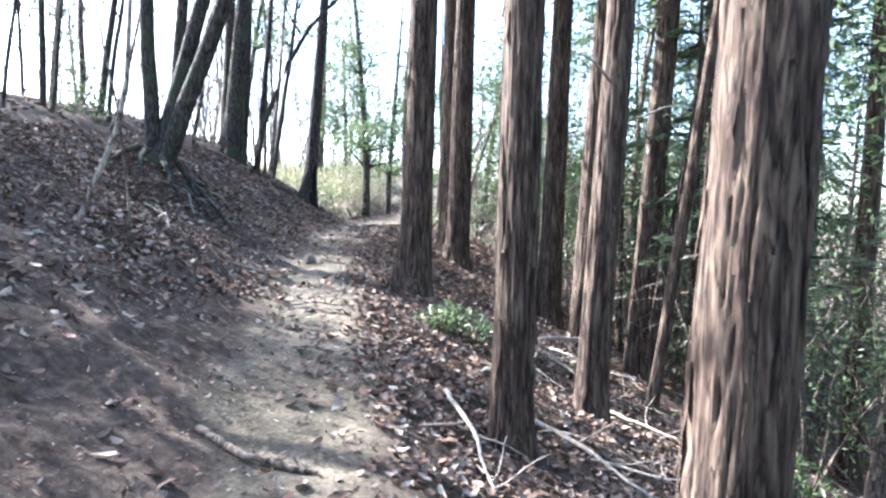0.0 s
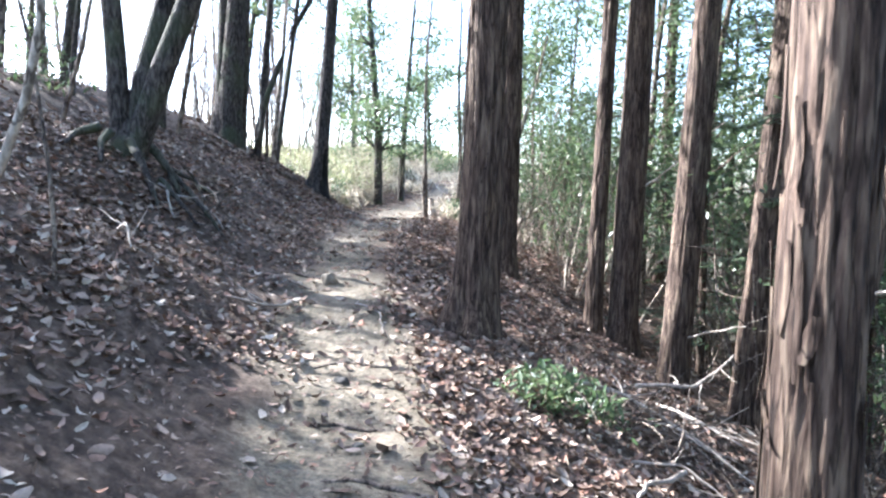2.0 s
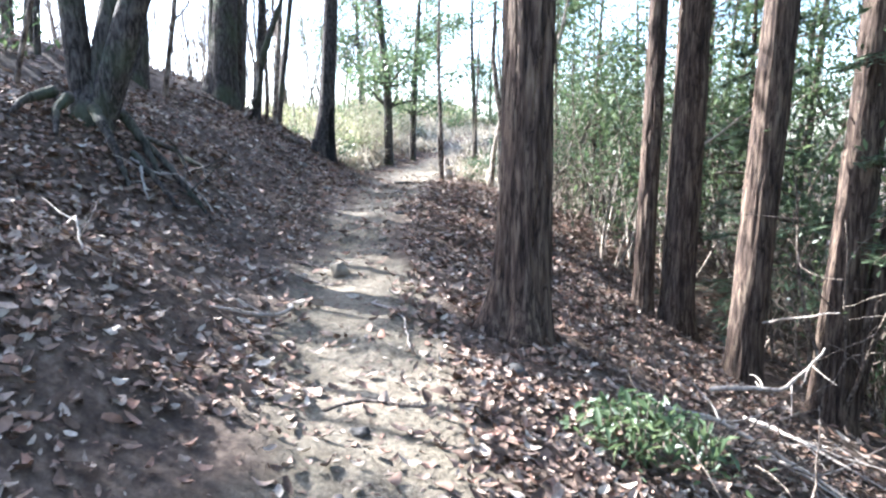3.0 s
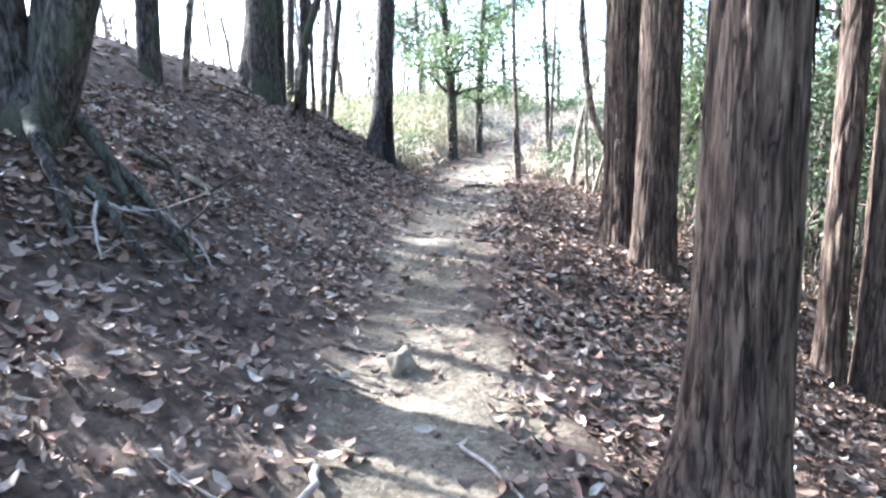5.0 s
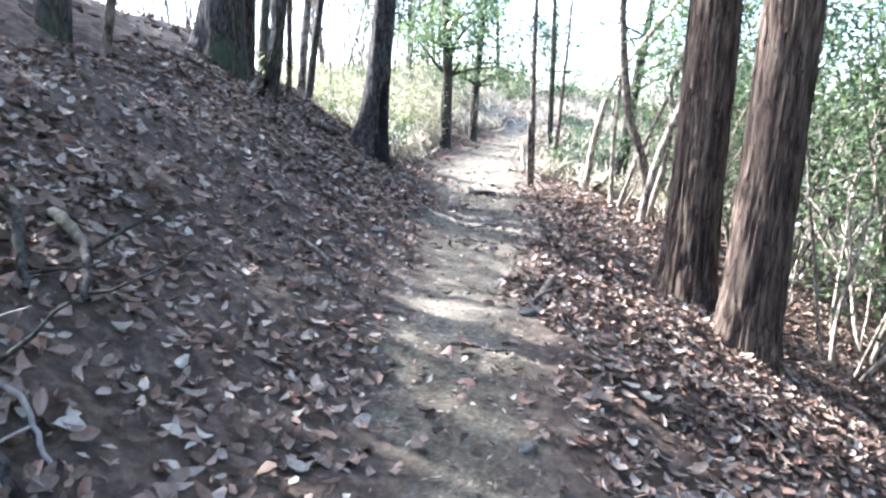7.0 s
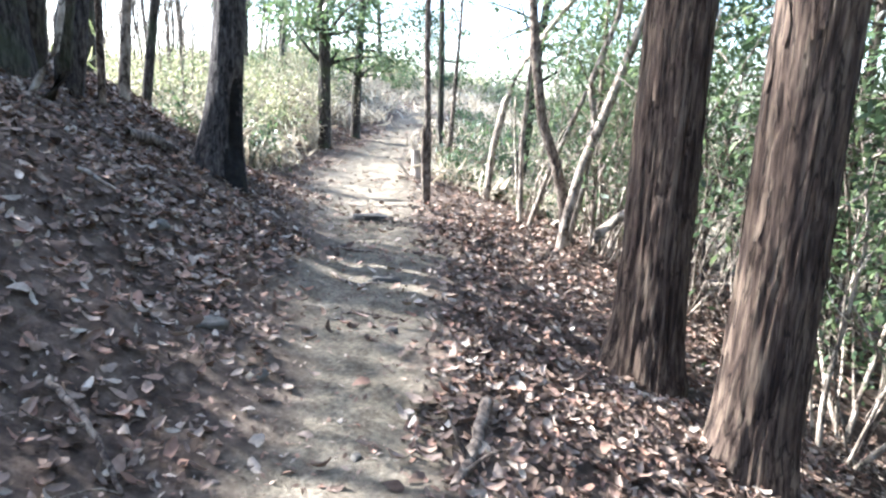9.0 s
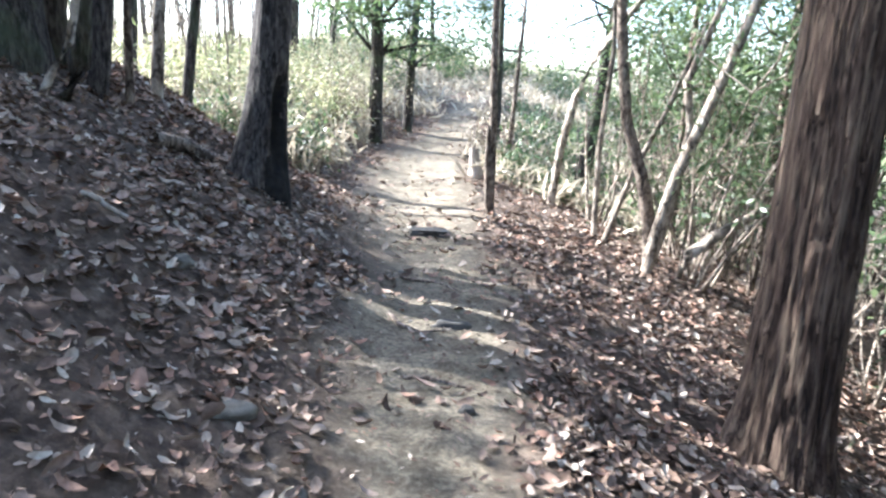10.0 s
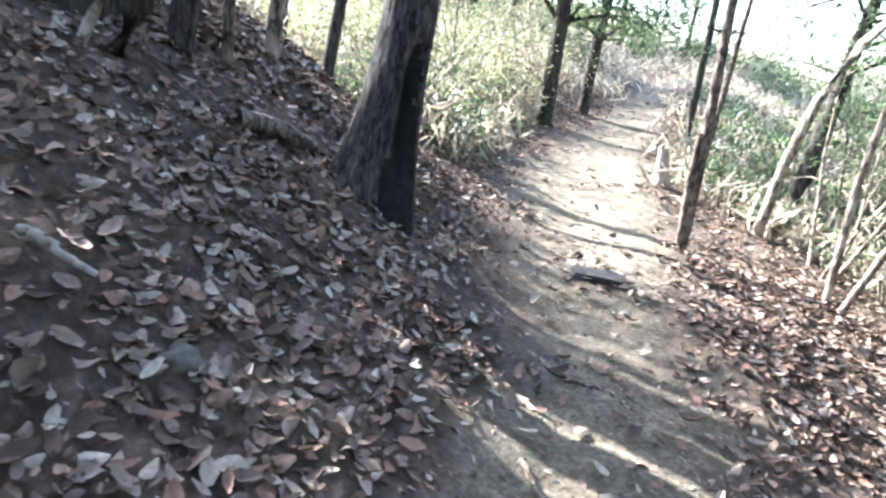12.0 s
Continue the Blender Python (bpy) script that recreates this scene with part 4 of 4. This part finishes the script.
for k in range(30):
    x, y = -4.0 - 3.0 * ((k * 0.618) % 1) + 0.07 * k, 19.4 + 0.42 * k
    low_leafy(x, y, 1.25 + 0.4 * math.sin(k * 2.6), 1010 + k, (BAMBOO, DRYGRASS, BROADLEAF)[k % 3], "tangled pale brush above the sunny trail", 0.075)
for k in range(16):
    x, y = 0.2 + 0.16 * k + 2.5 * ((k * 0.618) % 1), 20.5 + 0.9 * k
    low_leafy(x, y, 0.42 + 0.15 * math.sin(k * 2.7), 970 + k, BROADLEAF if k in (0, 3) else BAMBOO, "sunlit low bush beside the upper trail", 0.09)
blades("ridge_scrub", 81, xs[keep], ys[keep], 0.9, 0.32, BAMBOO, "sunlit scrub along the far ridge", 9, BLADE, 0.35)


def low_plant(name, x, y, wide, tall, count, size, label, seed):
    rng = np.random.default_rng(seed)
    t = thing(name, x, y, ground_at(x, y), label, "plant", "low plants")
    at = rng.normal(0, 1, (count, 3)) * (wide * 0.45, wide * 0.32, 0)
    at[:, 2] = rng.uniform(0.02, 1, count) * tall * np.exp(-(at[:, 0] ** 2 + at[:, 1] ** 2) / wide ** 2)
    v, q = scatter_leaves(BLADE, at, rng.normal(0, 1, (count, 3)) + (0, 0, 0.2), rng.normal(0, 0.5, (count, 3)) + (0, 0, 1), rng.uniform(0.6, 1.3, count) * size)
    part("foliage", mesh_arrays("foliage", v, q), BROADLEAF, t, kind="stuff")
    stems = [wander((p[0] * 0.5, p[1] * 0.5, -0.05), (p[0], p[1], 0.6), 0.3, 0.005, 0.002, 4, 0.1, 0, rng) for p in at[:14]]
    part("stemwork", tubes("stemwork", stems, 5), TWIG, t, kind="stuff")


low_plant("low_evergreen", 0.12, 6.35, 0.42, 0.28, 420, 0.075, "low spread of glossy green leaves at the trail edge", 601)
low_plant("low_evergreen", 0.5, 6.6, 0.3, 0.2, 160, 0.06, "low green plant among dead twigs", 602)
low_plant("low_evergreen", -4.4, 18.6, 0.5, 0.6, 260, 0.1, "bright yellow-green bush behind the bank", 603)
low_plant("low_evergreen", -5.2, 10.0, 0.5, 0.9, 240, 0.1, "yellow-green bush on the bank crest", 604)
low_plant("low_evergreen", -0.2, 21.0, 0.6, 0.6, 420, 0.09, "bright green bush by the sunny trail", 605)
low_plant("low_evergreen", 2.6, 5.2, 0.5, 0.5, 260, 0.1, "green leaves low on the slope", 606)
low_plant("low_evergreen", -2.3, 3.3, 0.25, 0.12, 80, 0.06, "small mossy green tuft on the bank", 607)


# ---- stones, roots, fallen wood ----
def stone(x, y, sx, sy, sz, mat, label, seed, turn=0.0, sink=0.35, blocky=False):
    bm = bmesh.new()
    if blocky:
        bmesh.ops.create_cube(bm, size=0.85)
        bmesh.ops.subdivide_edges(bm, edges=bm.edges[:], cuts=5, use_grid_fill=True)
    else:
        bmesh.ops.create_icosphere(bm, subdivisions=3, radius=0.5)
    for v in bm.verts:
        k = 1 + (0.34 if blocky else 0.5) * noise.noise(v.co * 2.2 + Vector((seed * 3.1, 0, 0))) + 0.16 * noise.noise(v.co * 6 + Vector((0, seed, 0)))
        v.co = Vector((v.co.x * sx * k, v.co.y * sy * k, max(-0.4, min(0.4, v.co.z)) * sz * k))
    me = bpy.data.meshes.new("stone")
    bm.to_mesh(me)
    bm.free()
    for p in me.polygons:
        p.use_smooth = not blocky
    me.materials.append(mat)
    ob = tagged(new("stone", me), label, "stone", "trail stones")
    ob.matrix_basis = pose(x, y, ground_at(x, y) + sz * (0.5 - sink) * 0.8, 0, 0, turn)


stone(-1.58, 8.38, 0.13, 0.12, 0.17, PALESTONE, "small upright pale stone on the sandy trail", 1, 20, 0.3)
stone(-1.70, 15.97, 0.38, 0.22, 0.10, DARKSTONE, "flat dark squared stone lying across the trail", 2, -6, 0.55, True)
stone(-1.58, 13.62, 0.22, 0.10, 0.06, DARKSTONE, "low dark ledge stone in the trail", 3, 5, 0.5)
stone(-2.92, 13.14, 0.14, 0.10, 0.09, STONE, "grey stone half buried in leaves", 4, 70)
stone(-2.44, 12.2, 0.17, 0.11, 0.07, STONE, "flat pale stone at the foot of the bank", 5, 20)
stone(-2.15, 11.87, 0.10, 0.08, 0.05, STONE, "small pale stone among leaves", 6, 0)
stone(-0.4, 6.9, 0.18, 0.12, 0.1, DARKSTONE, "dark stone at the cedar foot", 7, 40)
stone(-1.35, 10.95, 0.12, 0.07, 0.06, DARKSTONE, "dark stone at the trail edge", 8, 30)
for k, (x, y, s) in enumerate([(-1.1, 6.05, 0.08), (-1.4, 9.6, 0.07), (-2.0, 10.2, 0.06), (-1.2, 7.1, 0.06), (-1.55, 12.6, 0.07), (-1.9, 14.6, 0.06), (-0.7, 4.6, 0.07), (-1.7, 11.3, 0.05), (-1.3, 8.9, 0.05), (-0.9, 5.3, 0.05)]):
    stone(x, y, s, s * 0.8, s * 0.6, STONE if k % 2 else DARKSTONE, "small pebble on the trail", 20 + k, k * 40)


def fallen(name, points, label, mat, r0=0.02, r1=0.008, seed=0, category="branch", group="fallen branches", twigs=0, lift=0.0):
    """A fallen branch laid over the ground along points (x, y, height above it)."""
    rng = np.random.default_rng(seed)
    p = np.array(points, float)
    u = np.linspace(0, 1, len(p))
    s = np.linspace(0, 1, 6 * len(p))
    x, y, h = (np.interp(s, u, p[:, k]) for k in range(3))
    r = r0 + (r1 - r0) * s
    z = soft_line(ground_z(x, y)) + h + r * 0.6 + lift
    x, y = x + rng.normal(0, 0.004, len(s)), y + rng.normal(0, 0.004, len(s))
    main = list(zip(x - x[0], y - y[0], z - z[0], r))
    t = thing(name, x[0], y[0], z[0], label, category, group)
    part("limb", tubes("limb", [main], 8), mat, t)
    for _ in range(twigs):
        q = main[rng.integers(len(main) // 3, len(main))]
        part("twig", tubes("twig", [wander(q[:3], rng.normal(0, 1, 3) * (1, 1, 0.3) + (0, 0, 0.25), rng.uniform(0.15, 0.45), q[3] * 0.6, 0.002, 5, 0.15, -0.02, rng)], 5), mat, t)


def soft_line(z):
    return np.convolve(np.pad(z, 3, mode="edge"), np.ones(7) / 7, "valid")


fallen("fallen_log", [(-3.62, 14.68, 0.02), (-3.5, 14.84, 0.03), (-3.34, 15.0, 0.01)], "short brown log lying beside the charred tree", TWIG, 0.055, 0.045, 1, "log")
fallen("fallen_branch", [(-3.32, 13.02, 0.03), (-3.24, 13.05, 0.04), (-3.15, 13.1, 0.03)], "pale broken stick on the leafy bank", DEADWOOD, 0.015, 0.01, 2)
fallen("fallen_branch", [(-1.95, 13.72, 0.0), (-1.86, 13.56, 0.01), (-1.74, 13.5, 0.0), (-1.62, 13.52, 0.0)], "crooked brown branch lying on the trail", TWIG, 0.013, 0.008, 3)
fallen("fallen_branch", [(-1.75, 7.5, 0.0), (-1.68, 7.3, 0.05), (-1.75, 7.1, 0.06), (-2.05, 6.95, 0.03)], "curved pale branch at the foot of the bank", DEADWOOD, 0.016, 0.008, 4, twigs=2)
fallen("fallen_branch", [(-1.25, 7.75, 0.01), (-1.02, 7.4, 0.01), (-0.95, 7.0, 0.0)], "thin stick lying across the trail", DEADWOOD, 0.009, 0.005, 5)
fallen("fallen_branch", [(0.1, 4.3, 0.08), (0.28, 3.7, 0.1), (0.33, 3.2, 0.02)], "bare whitish branch hanging at the trail edge", DEADWOOD, 0.018, 0.007, 6, twigs=5)
fallen("fallen_branch", [(0.5, 4.8, 0.06), (0.95, 4.25, 0.1), (1.3, 3.7, 0.05)], "pale dead branch leaning on the slope", DEADWOOD, 0.02, 0.008, 7, twigs=5)
fallen("fallen_branch", [(0.9, 6.1, 0.05), (0.55, 5.6, 0.06), (0.35, 5.2, 0.02)], "broken grey branch in the slope litter", DEADWOOD, 0.018, 0.008, 8, twigs=4)
fallen("fallen_branch", [(0.2, 6.7, 0.15), (0.7, 6.9, 0.2), (1.3, 6.7, 0.1), (1.7, 6.2, 0.05)], "tangle of bare twigs below the trail edge", DEADWOOD, 0.014, 0.006, 9, twigs=9)
fallen("fallen_branch", [(1.2, 8.3, 0.1), (1.7, 8.2, 0.3), (2.2, 8.6, 0.7)], "pale broken branch propped on the slope", DEADWOOD, 0.022, 0.008, 10, twigs=5)
fallen("fallen_branch", [(-2.85, 7.05, 0.05), (-2.72, 6.9, 0.14), (-2.62, 6.75, 0.02)], "arched twig sticking out of the bank", DEADWOOD, 0.012, 0.006, 11, twigs=3)
fallen("fallen_log", [(-1.16, 11.72, 0.035), (-1.22, 11.5, 0.02), (-1.28, 11.3, 0.01), (-1.36, 11.1, 0.0)], "short broken grey-brown log at the trail edge", TWIG, 0.028, 0.022, 12, "log", twigs=2)
fallen("fallen_branch", [(-2.75, 11.3, 0.03), (-2.5, 11.05, 0.05), (-2.35, 10.85, 0.02)], "bent brown stick on the bank", TWIG, 0.014, 0.008, 13, twigs=2)
fallen("fallen_branch", [(-1.1, 3.4, 0.0), (-0.8, 3.1, 0.02), (-0.45, 3.05, 0.0)], "brown stick lying on the trail", TWIG, 0.022, 0.014, 14)
fallen("fallen_branch", [(-0.5, 11.0, 0.02), (-0.3, 10.6, 0.03), (0.0, 10.2, 0.02)], "thin stick among slope leaves", TWIG, 0.012, 0.006, 15, twigs=2)
fallen("fallen_branch", [(-4.6, 13.2, 0.03), (-4.3, 13.5, 0.05), (-4.0, 13.55, 0.05)], "dark stick on the bank crest", TWIG, 0.02, 0.01, 16)
rng = np.random.default_rng(64)
for k in range(20):
    x, y = rng.uniform(0.35, 2.4), rng.uniform(2.8, 9.4)
    a, ln = rng.uniform(-0.6, 1.2), rng.uniform(0.5, 1.3)
    dx, dy = ln * math.cos(a), -ln * math.sin(a)
    fallen("fallen_branch", [(x, y, 0.02), (x + dx * 0.5, y + dy * 0.5 + rng.normal(0, 0.06), rng.uniform(0.04, 0.16)), (x + dx, y + dy, rng.uniform(0.02, 0.3))], "dead grey branch tangled in the slope litter", DEADWOOD if k % 3 else TWIG, rng.uniform(0.008, 0.017), 0.004, 200 + k, twigs=4)
for k, (x, y, a, ln) in enumerate([(-1.78, 8.55, 0.05, 0.45), (-1.75, 8.2, -0.05, 0.5), (-1.0, 6.3, 0.1, 0.6), (-1.6, 10.5, 0.15, 0.4), (-1.75, 14.4, -0.3, 0.6), (-1.65, 12.9, -0.1, 0.45), (-0.95, 5.5, 0.0, 0.55), (-0.7, 4.9, 0.0, 0.6)]):
    fallen("tree_root", [(x - ln / 2, y - a * ln, -0.014), (x - ln / 5, y + 0.02, 0.004), (x + ln / 6, y - 0.02, -0.004), (x + ln / 2, y + a * ln, -0.016)], "brown root crossing the trail", TWIG, 0.011, 0.008, 30 + k, "root", "trail roots")
for k, pts in enumerate([[(-3.3, 8.9, 0.05), (-3.0, 8.75, 0.1), (-2.75, 8.65, 0.06), (-2.6, 8.6, -0.02)], [(-3.2, 8.6, 0.08), (-2.95, 8.4, 0.08), (-2.75, 8.35, 0.0)], [(-3.3, 9.8, 0.04), (-3.05, 9.6, 0.08), (-2.9, 9.35, 0.02)], [(-3.5, 9.5, 0.06), (-3.2, 9.45, 0.1), (-3.0, 9.2, 0.02)]]):
    fallen("tree_root", pts, "exposed grey root on the bank", OAK, 0.03, 0.012, 50 + k, "root", "bank roots", twigs=2)

for k, pts in enumerate([[(-3.5, 8.62, 0.12), (-3.35, 8.45, 0.14), (-3.2, 8.35, 0.05), (-3.05, 8.2, -0.01)], [(-3.62, 8.5, 0.16), (-3.6, 8.3, 0.12), (-3.5, 8.1, 0.02)], [(-3.72, 8.5, 0.14), (-3.8, 8.28, 0.1), (-3.82, 8.05, 0.0)], [(-3.4, 8.85, 0.12), (-3.2, 8.8, 0.1), (-3.02, 8.66, 0.0)]]):
    fallen("tree_root", pts, "dark gnarled root spreading from the forked tree", OAK, 0.05, 0.016, 70 + k, "root", "bank roots")
for k, pts in enumerate([[(-3.22, 8.57, 0.03), (-3.1, 8.5, 0.09), (-3.0, 8.62, 0.07), (-2.92, 8.82, 0.02)], [(-3.1, 8.5, 0.08), (-3.02, 8.32, 0.07), (-2.92, 8.2, 0.02)], [(-3.08, 8.66, 0.02), (-2.9, 8.75, 0.1), (-2.74, 8.8, 0.06), (-2.62, 8.72, 0.0)]]):
    fallen("fallen_branch", pts, "pale forked dead branch on the leafy bank", DEADWOOD, 0.013, 0.006, 80 + k, twigs=3)
t = thing("stump", -0.98, 20.5, ground_at(-0.98, 20.5), "short weathered stump beside the sunny trail", "stump")
part("trunk", column("trunk", 0.09, 0.42, (-0.1, 0), 0.01, 0.5, 0.15, 0.3, 24, 0.35, 95), DEADWOOD, t)

# heap of dead twigs at the foot of the cedars
heap = thing("brush_heap", 0.75, 6.75, ground_at(0.75, 6.75), "heap of dead brown twigs on the slope edge", "branches", "fallen branches")
rng = np.random.default_rng(611)
for _ in range(46):
    x, y = rng.normal(0, 0.34), rng.normal(0, 0.22)
    z = ground_at(0.75 + x, 6.75 + y) - ground_at(0.75, 6.75) + rng.uniform(0.0, 0.2) * math.exp(-x * x / 0.3)
    a = rng.uniform(0, 2 * np.pi)
    part("twig", tubes("twig", [wander((x, y, z), (math.cos(a), 0.6 * math.sin(a), rng.uniform(-0.1, 0.5)), rng.uniform(0.25, 0.7), rng.uniform(0.004, 0.008), 0.002, 6, 0.16, -0.02, rng)], 5), TWIG, heap)


# ---- fallen leaves ----
def litter_density(x, y):
    d, wide = trail_bare(x, y)
    left = trail_offset(x, y) < 0
    base = 0.10 + 0.90 * eased(wide * 0.55, wide * 1.5, d + 0.5 * value_noise(x * 1.4, y * 1.4, 67))
    drift = np.clip(0.8 + 1.3 * value_noise(x * 0.8, y * 0.8, 61) + 1.2 * value_noise(x * 2.3, y * 2.3, 63), 0.45, 1.35)
    return base * drift * np.where(left, 0.85 - 0.4 * (1 - eased(3.0, 6.0, y)), 1.1)


def leaf_frames(rng, x, y, tilt):
    n = len(x)
    nor = ground_normal(x, y) + rng.normal(0, tilt, (n, 3))
    a = rng.uniform(0, 2 * np.pi, n)
    along = np.stack([np.cos(a), np.sin(a), rng.normal(0, tilt * 0.8, n)], -1)
    along -= (along * nor).sum(1)[:, None] * nor * 0.9 / (nor * nor).sum(1)[:, None]
    return along, nor


def litter(name, seed, x0, x1, y0, y1, per_m2, size, label, tilt=0.34, rows=3):
    rng = np.random.default_rng(seed)
    n = int((x1 - x0) * (y1 - y0) * per_m2)
    x, y = rng.uniform(x0, x1, n), rng.uniform(y0, y1, n)
    keep = rng.uniform(0, 1, n) < litter_density(x, y)
    x, y = x[keep], y[keep]
    along, nor = leaf_frames(rng, x, y, tilt)
    at = np.stack([x, y, ground_z(x, y) + rng.uniform(0.004, 0.03, len(x))], -1)
    sz = rng.uniform(0.45, 1.4, len(x)) * size
    shapes = LEAVES if rows == 4 else FAR_LEAVES
    which = rng.integers(0, len(shapes), len(x))
    pieces = [scatter_leaves(shapes[k], at[which == k], along[which == k], nor[which == k], sz[which == k]) for k in range(len(shapes))]
    v, q = joined(pieces)
    return tagged(part(name, mesh_arrays(name, v, q, True), LITTER), label, "leaves", kind="stuff")


litter("leaf_litter", 701, -4.6, 2.2, 1.0, 17.5, 780, 0.066, "dry brown and grey fallen leaves covering the bank and slope", rows=4)
litter("leaf_litter", 702, 2.2, 9, 1.0, 22, 60, 0.11, "fallen leaves on the shaded slope")
litter("leaf_litter", 703, -9, -4.6, 3, 22, 60, 0.11, "fallen leaves behind the bank crest")
litter("leaf_litter", 704, -4.6, 2.2, 17.5, 30, 220, 0.075, "pale fallen leaves along the sunny trail")
litter("leaf_litter", 705, -5, 3, -6, 1.0, 50, 0.10, "fallen leaves on the lower trail")



def crumbs(seed, x0, x1, y0, y1, per_m2):
    """Leaf crumbs and bits of bark trodden into the trail."""
    rng = np.random.default_rng(seed)
    n = int((x1 - x0) * (y1 - y0) * per_m2)
    x, y = rng.uniform(x0, x1, n), rng.uniform(y0, y1, n)
    keep = rng.uniform(0, 1, n) < 0.3 + 0.9 * np.clip(value_noise(x * 1.8, y * 1.8, 71) + 0.2, 0, 1)
    x, y = x[keep], y[keep]
    along, nor = leaf_frames(rng, x, y, 0.3)
    at = np.stack([x, y, ground_z(x, y) + 0.004], -1)
    v, q = scatter_leaves(FOLDED, at, along, nor, rng.uniform(0.35, 1.5, len(x)) * 0.036)
    tagged(part("leaf_crumbs", mesh_arrays("leaf_crumbs", v, q), LITTER), "broken leaf bits trodden into the trail", "leaves", kind="stuff")


crumbs(711, -4.6, 1.6, 1.5, 17.0, 560)

PIECES = []
for k, s in enumerate(LEAVES):
    me = mesh_arrays("leaf", s[0] * 0.092, s[1], True)
    me.materials.append(PIECE_LEAF)
    PIECES.append(me)
rng = np.random.default_rng(88)
n = 2200
lx, ly = rng.uniform(-3.6, 0.6, n), rng.uniform(2.5, 15.5, n)
keep = np.flatnonzero(rng.uniform(0, 1, n) < litter_density(lx, ly))[:300]
lx, ly = lx[keep], ly[keep]
la, ln_ = leaf_frames(rng, lx, ly, 0.3)
lz = ground_z(lx, ly) + 0.03
for k in range(len(lx)):
    o = new("leaf", PIECES[k % len(PIECES)])
    o.parent = ground
    z = Vector(ln_[k]).normalized()
    xax = Vector(la[k]).normalized()
    yax = z.cross(xax).normalized()
    zax = xax.cross(yax)
    m3 = Matrix((xax, yax, zax)).transposed().to_4x4()
    o.matrix_basis = Matrix.Translation((lx[k], ly[k], lz[k])) @ m3 @ Matrix.Scale(rng.uniform(0.75, 1.35), 4)
